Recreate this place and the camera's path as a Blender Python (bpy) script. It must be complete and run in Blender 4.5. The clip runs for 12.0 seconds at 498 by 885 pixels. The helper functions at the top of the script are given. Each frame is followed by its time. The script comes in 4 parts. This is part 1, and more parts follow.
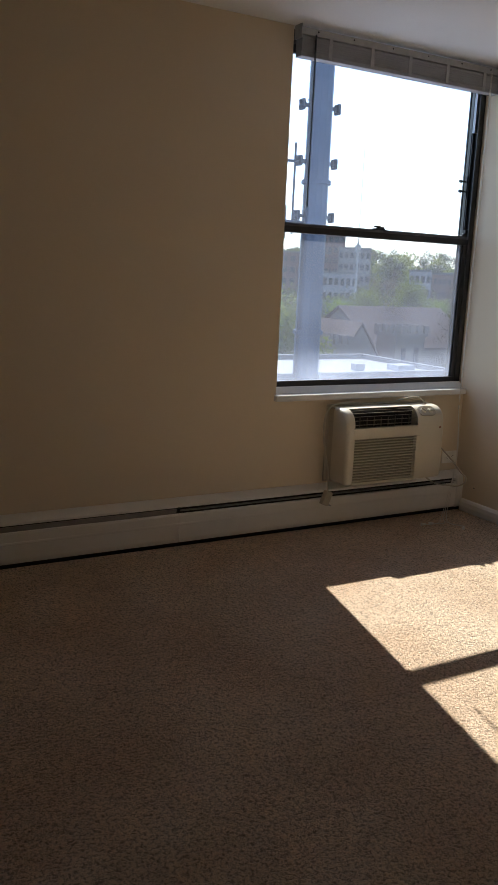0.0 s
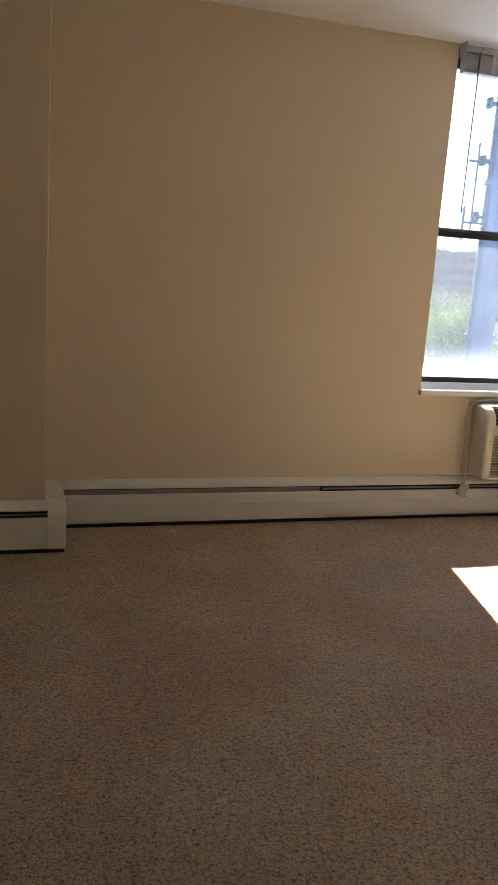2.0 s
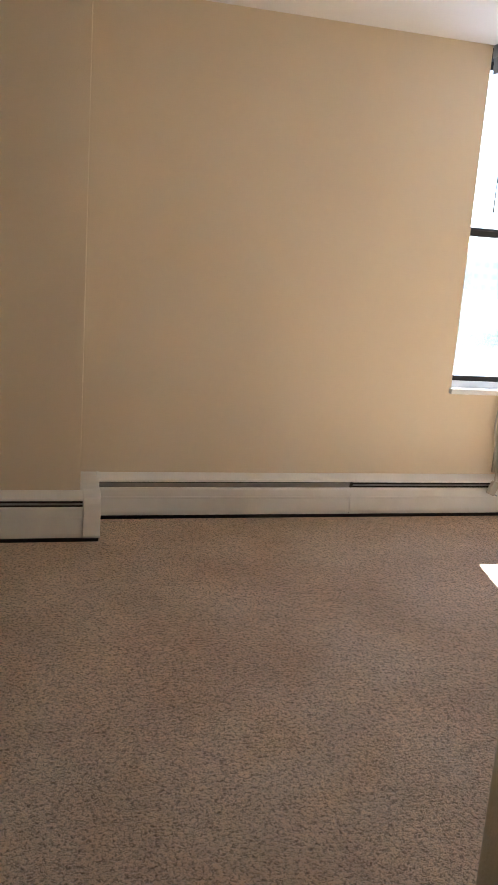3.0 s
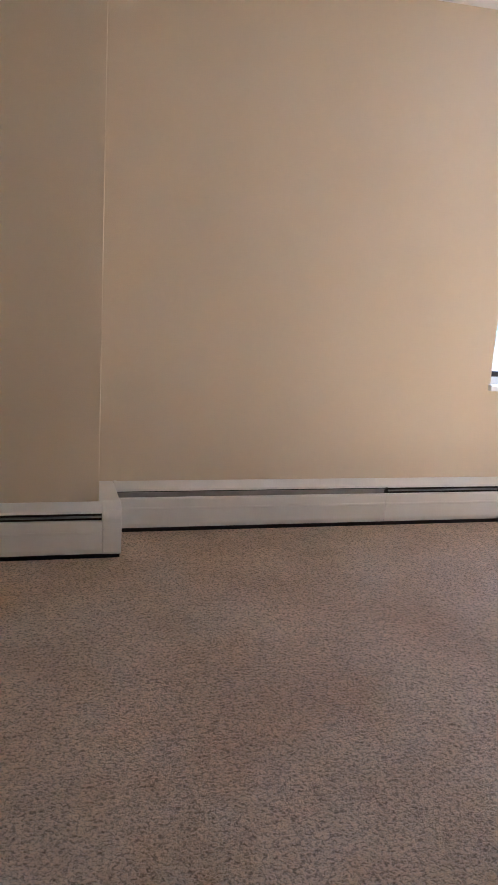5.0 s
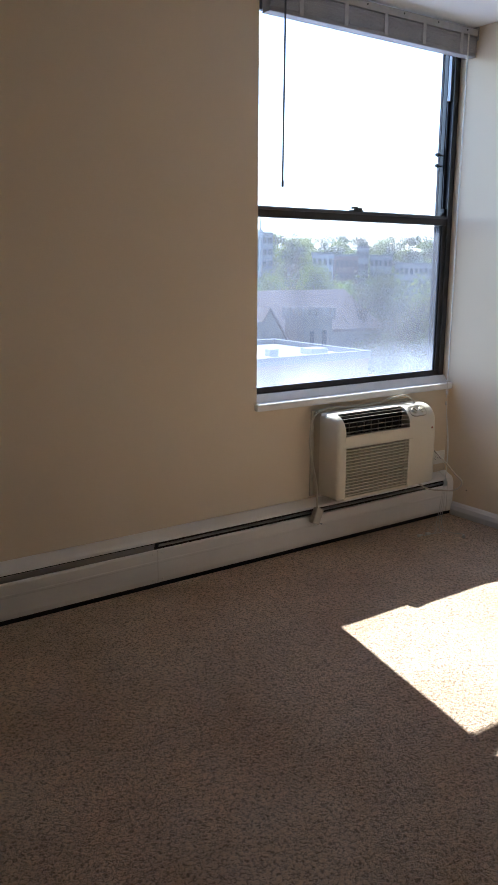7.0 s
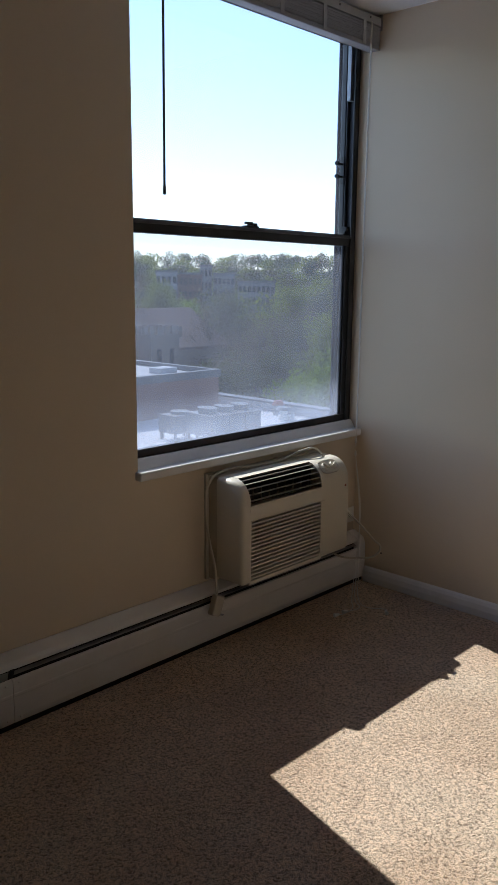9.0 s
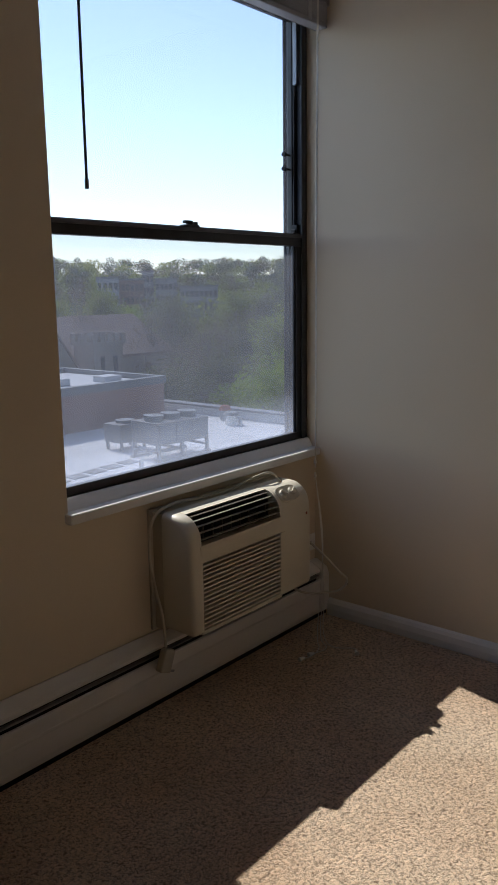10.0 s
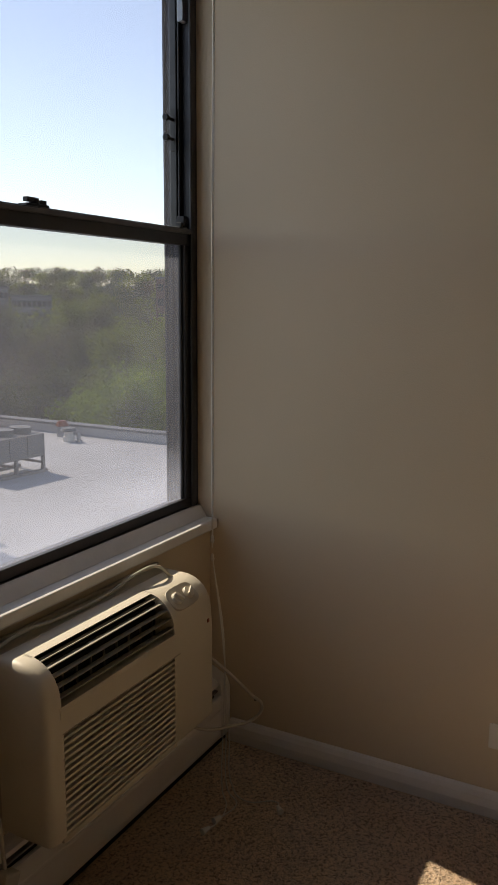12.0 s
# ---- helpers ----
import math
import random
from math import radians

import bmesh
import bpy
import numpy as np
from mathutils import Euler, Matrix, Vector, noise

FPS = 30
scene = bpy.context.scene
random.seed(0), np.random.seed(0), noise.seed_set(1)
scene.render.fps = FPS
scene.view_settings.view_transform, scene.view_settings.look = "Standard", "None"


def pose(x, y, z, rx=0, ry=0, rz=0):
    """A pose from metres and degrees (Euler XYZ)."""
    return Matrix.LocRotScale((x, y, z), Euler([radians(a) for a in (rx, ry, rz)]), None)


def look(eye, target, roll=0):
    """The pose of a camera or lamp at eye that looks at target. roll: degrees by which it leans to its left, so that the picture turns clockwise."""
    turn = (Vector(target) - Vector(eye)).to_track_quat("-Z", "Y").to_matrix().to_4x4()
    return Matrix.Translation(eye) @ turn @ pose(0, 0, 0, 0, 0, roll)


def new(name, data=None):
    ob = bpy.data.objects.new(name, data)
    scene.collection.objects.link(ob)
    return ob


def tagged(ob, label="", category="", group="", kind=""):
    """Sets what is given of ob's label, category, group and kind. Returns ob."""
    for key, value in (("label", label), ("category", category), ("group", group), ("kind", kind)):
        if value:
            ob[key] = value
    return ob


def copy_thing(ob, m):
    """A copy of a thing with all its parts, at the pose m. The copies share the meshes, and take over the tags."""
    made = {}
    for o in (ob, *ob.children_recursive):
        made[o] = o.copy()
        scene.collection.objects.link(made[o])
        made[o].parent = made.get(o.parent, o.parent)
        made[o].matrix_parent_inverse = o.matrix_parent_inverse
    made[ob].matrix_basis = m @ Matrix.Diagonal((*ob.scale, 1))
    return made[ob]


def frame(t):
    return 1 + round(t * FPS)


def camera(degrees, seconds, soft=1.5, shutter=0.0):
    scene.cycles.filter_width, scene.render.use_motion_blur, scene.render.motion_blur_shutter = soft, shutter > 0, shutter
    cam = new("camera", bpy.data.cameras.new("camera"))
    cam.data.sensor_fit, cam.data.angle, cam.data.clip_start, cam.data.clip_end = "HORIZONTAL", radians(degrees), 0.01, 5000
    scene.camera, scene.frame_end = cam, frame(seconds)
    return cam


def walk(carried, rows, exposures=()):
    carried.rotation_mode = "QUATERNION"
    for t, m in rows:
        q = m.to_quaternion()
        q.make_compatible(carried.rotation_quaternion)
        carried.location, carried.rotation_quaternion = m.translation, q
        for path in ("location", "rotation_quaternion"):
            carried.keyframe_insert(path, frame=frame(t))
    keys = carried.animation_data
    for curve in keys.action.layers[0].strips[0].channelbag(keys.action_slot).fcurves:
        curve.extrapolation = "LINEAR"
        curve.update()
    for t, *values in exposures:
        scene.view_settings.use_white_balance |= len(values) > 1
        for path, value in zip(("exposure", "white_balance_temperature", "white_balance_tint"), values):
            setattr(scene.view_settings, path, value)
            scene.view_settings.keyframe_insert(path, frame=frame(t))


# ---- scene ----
cam = camera(34.3, 12.0)
PATH = [
    (0, (-3.298, -3.407, 1.273), (-2.34, -1.698, 0.869), 2.5),
    (0.5, (-3.381, -3.489, 1.267), (-2.418, -1.781, 0.869), 3.0),
    (1, (-3.394, -3.576, 1.294), (-2.419, -1.879, 0.879), 3.4),
    (1.5, (-3.368, -3.677, 1.29), (-2.548, -1.9, 0.878), 4.0),
    (2, (-3.375, -3.79, 1.277), (-2.786, -1.927, 0.849), 4.0),
    (2.5, (-3.407, -3.839, 1.238), (-2.885, -1.954, 0.82), 3.9),
    (3, (-3.369, -3.878, 1.248), (-2.867, -1.988, 0.826), 4.1),
    (3.2, (-3.369, -3.877, 1.256), (-2.87, -1.99, 0.817), 4.0),
    (5, (-3.463, -3.553, 1.17), (-2.939, -1.666, 0.762), 3.3),
    (5.5, (-3.439, -3.432, 1.163), (-2.92, -1.541, 0.769), 1.7),
    (6, (-3.384, -3.179, 1.211), (-2.813, -1.307, 0.799), 1.6),
    (6.5, (-3.322, -3.0, 1.261), (-2.528, -1.216, 0.828), 2.4),
    (7, (-3.29, -2.8, 1.29), (-2.153, -1.212, 0.861), 0.3),
    (9, (-2.918, -2.105, 1.326), (-1.495, -0.754, 0.941), 0.5),
    (9.5, (-2.815, -1.969, 1.32), (-1.314, -0.701, 0.945), 0.0),
    (10, (-2.645, -1.85, 1.334), (-1.135, -0.594, 0.958), -0.8),
    (10.5, (-2.495, -1.693, 1.343), (-0.971, -0.451, 0.975), 0.9),
    (11, (-2.369, -1.482, 1.336), (-0.754, -0.355, 0.99), 1.1),
    (11.5, (-2.214, -1.346, 1.338), (-0.496, -0.385, 0.986), 0.3),
    (12, (-2.017, -1.21, 1.341), (-0.281, -0.281, 0.993), 0.4),
]
EXPOSURES = [(0, 1.95, 6350, 8), (0.5, 2.45, 6500, 8), (1.0, 2.6, 6500, 7), (1.6, 2.85, 6450, 6), (2.0, 3.3, 6400, 6), (2.5, 4.1, 6100, 5), (3.2, 4.35, 5800, 7), (5, 4.4, 5250, 11), (5.6, 4.65, 5200, 11), (6.3, 4.6, 5200, 11),
             (6.6, 3.9, 5650, 9), (7.0, 2.75, 5650, 8), (7.3, 2.2, 5900, 8), (8.8, 1.5, 5850, 8), (10.5, 1.1, 6750, 11), (12, 1.08, 8000, 12)]
walk(cam, [(t, look(eye, target, roll)) for t, eye, target, roll in PATH], EXPOSURES)

# ---- world and light ----
SUN_AZ, SUN_EL = 12.6, 42.3          # degrees from +y towards +x; above the horizon
world = bpy.data.worlds.new("world")
scene.world = world
world.use_nodes = True
wn = world.node_tree.nodes
sky = wn.new("ShaderNodeTexSky")
sky.sky_type = 'NISHITA'
sky.sun_disc = False
sky.sun_elevation = radians(SUN_EL)
sky.sun_rotation = radians(SUN_AZ)
sky.air_density, sky.dust_density, sky.ozone_density = 1.0, 0.0, 2.5
pale = wn.new("ShaderNodeHueSaturation")
pale.inputs["Saturation"].default_value = 0.80
world.node_tree.links.new(sky.outputs[0], pale.inputs["Color"])
world.node_tree.links.new(pale.outputs[0], wn["Background"].inputs[0])
wn["Background"].inputs[1].default_value = 0.135

sun_data = bpy.data.lights.new("sun", 'SUN')
sun_data.energy, sun_data.angle, sun_data.color = 2.9, radians(0.5), (1.0, 0.96, 0.89)
sun = new("sun", sun_data)
to_sun = Vector((math.sin(radians(SUN_AZ)) * math.cos(radians(SUN_EL)), math.cos(radians(SUN_AZ)) * math.cos(radians(SUN_EL)), math.sin(radians(SUN_EL))))
sun.matrix_world = look(to_sun * 50, (0, 0, 0))


# ---- materials ----
def mat(name, color, rough=0.6, metal=0.0, var=0.12, scale=6.0, grain=0.0, grain_scale=300.0, spec=0.5, stain=None, coords="Object"):
    """A paint, metal or stone: two scales of tone, a fine relief, and optional stains."""
    m = bpy.data.materials.new(name)
    m.use_nodes = True
    n, l = m.node_tree.nodes, m.node_tree.links
    b = n["Principled BSDF"]
    b.inputs["Roughness"].default_value, b.inputs["Metallic"].default_value = rough, metal
    b.inputs["Specular IOR Level"].default_value = spec
    tc = n.new("ShaderNodeTexCoord")
    big, fine = n.new("ShaderNodeTexNoise"), n.new("ShaderNodeTexNoise")
    for t, s, d in ((big, scale, 4), (fine, grain_scale, 2)):
        t.inputs["Scale"].default_value, t.inputs["Detail"].default_value = s, d
        l.new(tc.outputs[coords], t.inputs["Vector"])
    ramp = n.new("ShaderNodeValToRGB")
    ramp.color_ramp.elements[0].position, ramp.color_ramp.elements[1].position = 0.3, 0.7
    c2 = stain or tuple(c * (1 - var) for c in color)
    ramp.color_ramp.elements[0].color = (*c2, 1)
    ramp.color_ramp.elements[1].color = (*color, 1)
    mixed = n.new("ShaderNodeMath")
    mixed.operation = 'MULTIPLY_ADD'
    l.new(fine.outputs[0], mixed.inputs[0])
    mixed.inputs[1].default_value = 0.25
    l.new(big.outputs[0], mixed.inputs[2])
    less = n.new("ShaderNodeMath")
    less.operation = 'SUBTRACT'
    l.new(mixed.outputs[0], less.inputs[0])
    less.inputs[1].default_value = 0.135
    l.new(less.outputs[0], ramp.inputs[0])
    l.new(ramp.outputs[0], b.inputs["Base Color"])
    if grain:
        bump = n.new("ShaderNodeBump")
        bump.inputs["Strength"].default_value, bump.inputs["Distance"].default_value = grain, 0.002
        l.new(fine.outputs[0], bump.inputs["Height"])
        l.new(bump.outputs[0], b.inputs["Normal"])
    return m


def carpet_material():
    """Twisted cut pile: short lumps of yarn with the shade of the pits between them painted into the colour, worn and
    walked in places.
    """
    m = bpy.data.materials.new("carpet")
    m.use_nodes = True
    n, l = m.node_tree.nodes, m.node_tree.links
    b = n["Principled BSDF"]
    b.inputs["Roughness"].default_value, b.inputs["Specular IOR Level"].default_value = 1.0, 0.1
    b.inputs["Sheen Weight"].default_value, b.inputs["Sheen Roughness"].default_value = 0.25, 0.5
    tc = n.new("ShaderNodeTexCoord")

    def noise_tex(scale, detail, distortion=0.0, rough=0.5):
        t = n.new("ShaderNodeTexNoise")
        t.inputs["Scale"].default_value, t.inputs["Detail"].default_value = scale, detail
        t.inputs["Distortion"].default_value, t.inputs["Roughness"].default_value = distortion, rough
        l.new(tc.outputs["Object"], t.inputs["Vector"])
        return t

    def ramp(source, p0, c0, p1, c1):
        r = n.new("ShaderNodeValToRGB")
        r.color_ramp.elements[0].position, r.color_ramp.elements[0].color = p0, (*c0, 1)
        r.color_ramp.elements[1].position, r.color_ramp.elements[1].color = p1, (*c1, 1)
        l.new(source, r.inputs[0])
        return r

    def times(a, c):
        x = n.new("ShaderNodeMixRGB")
        x.blend_type = 'MULTIPLY'
        x.inputs[0].default_value = 1.0
        l.new(a, x.inputs[1])
        l.new(c, x.inputs[2])
        return x.outputs[0]
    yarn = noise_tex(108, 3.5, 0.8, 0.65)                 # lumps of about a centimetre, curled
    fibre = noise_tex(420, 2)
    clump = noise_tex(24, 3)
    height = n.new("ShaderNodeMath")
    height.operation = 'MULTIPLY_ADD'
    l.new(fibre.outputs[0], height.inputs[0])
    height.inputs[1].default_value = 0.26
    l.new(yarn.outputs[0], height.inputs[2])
    # colour follows pile height: shaded pits and lit crests are painted in
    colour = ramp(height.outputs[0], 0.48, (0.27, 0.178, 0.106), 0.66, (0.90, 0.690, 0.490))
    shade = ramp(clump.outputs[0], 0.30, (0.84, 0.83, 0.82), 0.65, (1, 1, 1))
    walked = ramp(noise_tex(2.3, 5).outputs[0], 0.38, (0.86, 0.83, 0.79), 0.60, (1, 1, 1))
    stained = ramp(noise_tex(1.1, 3).outputs[0], 0.42, (1.0, 0.955, 0.93), 0.58, (0.985, 1.0, 1.0))
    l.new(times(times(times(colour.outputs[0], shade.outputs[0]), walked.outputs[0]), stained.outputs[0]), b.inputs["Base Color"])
    bump = n.new("ShaderNodeBump")
    bump.inputs["Strength"].default_value, bump.inputs["Distance"].default_value = 1.0, 0.018
    l.new(height.outputs[0], bump.inputs["Height"])
    l.new(bump.outputs[0], b.inputs["Normal"])
    return m


def glass_material(name, tint, dust_haze, low, high):
    """Glass whose tint dims the view outside; the dirty pane has a dusty film that thickens towards its foot."""
    m = bpy.data.materials.new(name)
    m.use_nodes = True
    n, l = m.node_tree.nodes, m.node_tree.links
    for x in list(n):
        if x.type != 'OUTPUT_MATERIAL':
            n.remove(x)
    clear, gloss, film = n.new("ShaderNodeBsdfTransparent"), n.new("ShaderNodeBsdfGlossy"), n.new("ShaderNodeBsdfTranslucent")
    clear.inputs[0].default_value = (*tint, 1)
    film.inputs[0].default_value = (0.78, 0.82, 0.95, 1)
    gloss.inputs["Roughness"].default_value = 0.02
    first, second = n.new("ShaderNodeMixShader"), n.new("ShaderNodeMixShader")
    first.inputs[0].default_value = 0.03
    l.new(clear.outputs[0], first.inputs[1])
    l.new(gloss.outputs[0], first.inputs[2])
    tc, sep, rng, noi, mul = n.new("ShaderNodeTexCoord"), n.new("ShaderNodeSeparateXYZ"), n.new("ShaderNodeMapRange"), n.new("ShaderNodeTexNoise"), n.new("ShaderNodeMath")
    l.new(tc.outputs["Object"], sep.inputs[0])
    l.new(sep.outputs[2], rng.inputs[0])
    rng.inputs[1].default_value, rng.inputs[2].default_value = low, high
    rng.inputs[3].default_value, rng.inputs[4].default_value = dust_haze, dust_haze * 0.26
    noi.inputs["Scale"].default_value, noi.inputs["Detail"].default_value = 4.0, 5
    l.new(tc.outputs["Object"], noi.inputs["Vector"])
    mul.operation = 'MULTIPLY'
    l.new(rng.outputs[0], mul.inputs[0])
    soft = n.new("ShaderNodeMapRange")
    soft.inputs[1].default_value, soft.inputs[2].default_value, soft.inputs[3].default_value, soft.inputs[4].default_value = 0.3, 0.7, 0.4, 0.6
    l.new(noi.outputs[0], soft.inputs[0])
    l.new(soft.outputs[0], mul.inputs[1])
    l.new(mul.outputs[0], second.inputs[0])
    l.new(first.outputs[0], second.inputs[1])
    l.new(film.outputs[0], second.inputs[2])
    l.new(second.outputs[0], n["Material Output"].inputs[0])
    return m


def leaf_material(name, color, back):
    m = bpy.data.materials.new(name)
    m.use_nodes = True
    n, l = m.node_tree.nodes, m.node_tree.links
    b = n["Principled BSDF"]
    b.inputs["Roughness"].default_value, b.inputs["Specular IOR Level"].default_value = 0.8, 0.15
    tc, noi, ramp = n.new("ShaderNodeTexCoord"), n.new("ShaderNodeTexNoise"), n.new("ShaderNodeValToRGB")
    noi.inputs["Scale"].default_value, noi.inputs["Detail"].default_value = 0.5, 4
    l.new(tc.outputs["Object"], noi.inputs["Vector"])
    ramp.color_ramp.elements[0].position, ramp.color_ramp.elements[0].color = 0.35, (*back, 1)
    ramp.color_ramp.elements[1].position, ramp.color_ramp.elements[1].color = 0.65, (*color, 1)
    l.new(noi.outputs[0], ramp.inputs[0])
    l.new(ramp.outputs[0], b.inputs["Base Color"])
    tr, mix = n.new("ShaderNodeBsdfTranslucent"), n.new("ShaderNodeMixShader")
    l.new(ramp.outputs[0], tr.inputs[0])
    mix.inputs[0].default_value = 0.55
    l.new(b.outputs[0], mix.inputs[1])
    l.new(tr.outputs[0], mix.inputs[2])
    l.new(mix.outputs[0], n["Material Output"].inputs[0])
    return m


WALL = mat("wall_paint", (0.715, 0.605, 0.45), 0.55, var=0.05, scale=1.3, grain=0.25, grain_scale=260, spec=0.35)
CEIL = mat("ceiling_paint", (0.84, 0.83, 0.81), 0.9, var=0.04, scale=2, grain=0.5, grain_scale=180)
ENAMEL = mat("heater_enamel", (0.80, 0.78, 0.74), 0.4, var=0.06, scale=9, grain=0.06, grain_scale=120)
TRIM = mat("trim_paint", (0.80, 0.79, 0.77), 0.45, var=0.07, scale=12, grain=0.15, grain_scale=90)
# near-black that stands in for deep shade inside slots and gaps
DARK = mat("gap_shadow", (0.012, 0.011, 0.010), 0.8)
DAMPER = mat("damper_metal", (0.38, 0.36, 0.34), 0.5, metal=0.3, scale=20)
BRONZE = mat("window_bronze", (0.050, 0.050, 0.056), 0.38, metal=0.35, var=0.4, scale=14, grain=0.1, grain_scale=240)
BRONZE2 = mat("worn_bronze", (0.13, 0.13, 0.14), 0.35, metal=0.5, var=0.35, scale=18)
BLACK = mat("black_metal", (0.015, 0.015, 0.016), 0.45)
PLASTIC = mat("aged_plastic", (0.62, 0.57, 0.46), 0.42, var=0.06, scale=5, grain=0.08, grain_scale=420)
PLASTIC2 = mat("case_metal", (0.48, 0.43, 0.34), 0.5, var=0.10, scale=7)
# darker copies of the cream plastic, with the shade inside the grilles painted in
SHADEDSLAT = mat("shaded_slat_plastic", (0.30, 0.27, 0.21), 0.5, var=0.1)
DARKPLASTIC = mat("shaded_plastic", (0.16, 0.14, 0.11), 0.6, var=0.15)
LOUVREBACK = mat("shaded_louvre_recess", (0.34, 0.30, 0.23), 0.6, var=0.15)
PLATE = mat("plate_plastic", (0.82, 0.80, 0.74), 0.35, var=0.04)
CORD = mat("cord_plastic", (0.50, 0.46, 0.38), 0.5, var=0.1, scale=30)
STRING = mat("blind_string", (0.75, 0.73, 0.68), 0.8, scale=40)
SLAT = mat("blind_slat", (0.36, 0.36, 0.365), 0.4, var=0.12, scale=10)
SLAT2 = mat("headrail_paint", (0.48, 0.48, 0.48), 0.7, var=0.15, scale=30)
WAND = mat("wand_plastic", (0.10, 0.11, 0.12), 0.2, var=0.2)
CARPET = carpet_material()
# tints darken the outdoors against the room; the upper film adds haze to the sky
GLASS = glass_material("clear_glass", (0.74, 0.755, 0.80), 0.04, 1.5, 2.4)
DUSTY = glass_material("dusty_glass", (0.60, 0.605, 0.63), 0.26, 0.76, 0.93)
MEMBRANE = mat("roof_membrane", (0.56, 0.56, 0.57), 0.8, var=0.16, scale=0.35, grain=0.3, grain_scale=8)
BRICK = mat("far_brick", (0.32, 0.20, 0.165), 0.9, var=0.25, scale=0.8, grain=0.4, grain_scale=6)
COPING = mat("coping_metal", (0.20, 0.20, 0.205), 0.6, metal=0.1, scale=1.5)
UNIT = mat("unit_paint", (0.21, 0.20, 0.20), 0.6, var=0.2, scale=2)
STEEL = mat("galvanised_steel", (0.42, 0.44, 0.46), 0.45, metal=0.6, var=0.2, scale=2)
DARKSTEEL = mat("bracket_steel", (0.07, 0.085, 0.11), 0.6, metal=0.2)
POLE = mat("pole_steel", (0.085, 0.12, 0.185), 0.5, metal=0.2, var=0.1, scale=0.6)
SLATE = mat("church_slate", (0.19, 0.135, 0.115), 0.85, var=0.3, scale=0.5, grain=0.5, grain_scale=3)
STONE = mat("church_stone", (0.34, 0.29, 0.25), 0.9, var=0.3, scale=0.6, grain=0.5, grain_scale=4)
RUST = mat("rust_paint", (0.30, 0.10, 0.06), 0.7)
CONCRETE = mat("far_concrete", (0.27, 0.27, 0.28), 0.85, var=0.15, scale=0.2)
FARWHITE = mat("far_white_wall", (0.34, 0.35, 0.37), 0.8, var=0.1, scale=0.2)
FARRED = mat("far_red_wall", (0.22, 0.14, 0.12), 0.85, var=0.2, scale=0.2)
PAD = mat("walkway_pad", (0.14, 0.14, 0.15), 0.9, var=0.2, scale=1)
PANE = mat("far_window", (0.05, 0.06, 0.07), 0.15)
EARTH = mat("ground_grass", (0.07, 0.09, 0.035), 0.95, var=0.5, scale=0.03, grain=0.4, grain_scale=1.5, stain=(0.10, 0.085, 0.06))
BARK = mat("bark", (0.10, 0.08, 0.06), 0.9, var=0.4, scale=2, grain=0.6, grain_scale=12)
LEAF_BRIGHT = leaf_material("leaf_bright", (0.30, 0.38, 0.06), (0.16, 0.22, 0.04))
LEAF_MID = leaf_material("leaf_mid", (0.30, 0.33, 0.08), (0.15, 0.18, 0.045))
LEAF_DULL = leaf_material("leaf_dull", (0.15, 0.16, 0.075), (0.08, 0.09, 0.045))
LEAF_BUD = leaf_material("leaf_bud", (0.20, 0.17, 0.12), (0.12, 0.10, 0.075))
LEAF_FAR = leaf_material("leaf_far", (0.13, 0.15, 0.10), (0.08, 0.10, 0.075))


# ---- mesh helpers ----
def obj(name, bm, material, parent=None, smooth=False, bevel=0.0, segments=2):
    me = bpy.data.meshes.new(name)
    bmesh.ops.recalc_face_normals(bm, faces=bm.faces)
    bm.to_mesh(me)
    bm.free()
    for m in (material if isinstance(material, (list, tuple)) else [material]):
        me.materials.append(m)
    if smooth:
        for p in me.polygons:
            p.use_smooth = True
    ob = new(name, me)
    if parent:
        ob.parent = parent
    if bevel:
        mod = ob.modifiers.new("bevel", 'BEVEL')
        mod.width, mod.segments, mod.limit_method, mod.angle_limit = bevel, segments, 'ANGLE', radians(35)
    return ob


def add_box(bm, x0, x1, y0, y1, z0, z1, index=0, turn=None):
    vs = [bm.verts.new((x, y, z)) for x in (x0, x1) for y in (y0, y1) for z in (z0, z1)]
    for f in ((0, 1, 3, 2), (4, 6, 7, 5), (0, 4, 5, 1), (2, 3, 7, 6), (0, 2, 6, 4), (1, 5, 7, 3)):
        face = bm.faces.new([vs[i] for i in f])
        face.material_index = index
    if turn is not None:
        for v in vs:
            v.co = turn @ v.co
    return vs


def box(name, x0, x1, y0, y1, z0, z1, material, parent=None, bevel=0.0):
    bm = bmesh.new()
    add_box(bm, x0, x1, y0, y1, z0, z1)
    return obj(name, bm, material, parent, bevel=bevel)


def boxes(name, rows, material, parent=None, bevel=0.0):
    return [box(name, *r, material, parent, bevel) for r in rows]


def extrude_x(name, profile, x0, x1, material, parent=None, bevel=0.0, smooth=False):
    """A closed (y, z) profile drawn out along x."""
    bm = bmesh.new()
    a = [bm.verts.new((x0, y, z)) for y, z in profile]
    b = [bm.verts.new((x1, y, z)) for y, z in profile]
    n = len(profile)
    for i in range(n):
        bm.faces.new((a[i], a[(i + 1) % n], b[(i + 1) % n], b[i]))
    bm.faces.new(a)
    bm.faces.new(b[::-1])
    return obj(name, bm, material, parent, smooth=smooth, bevel=bevel)


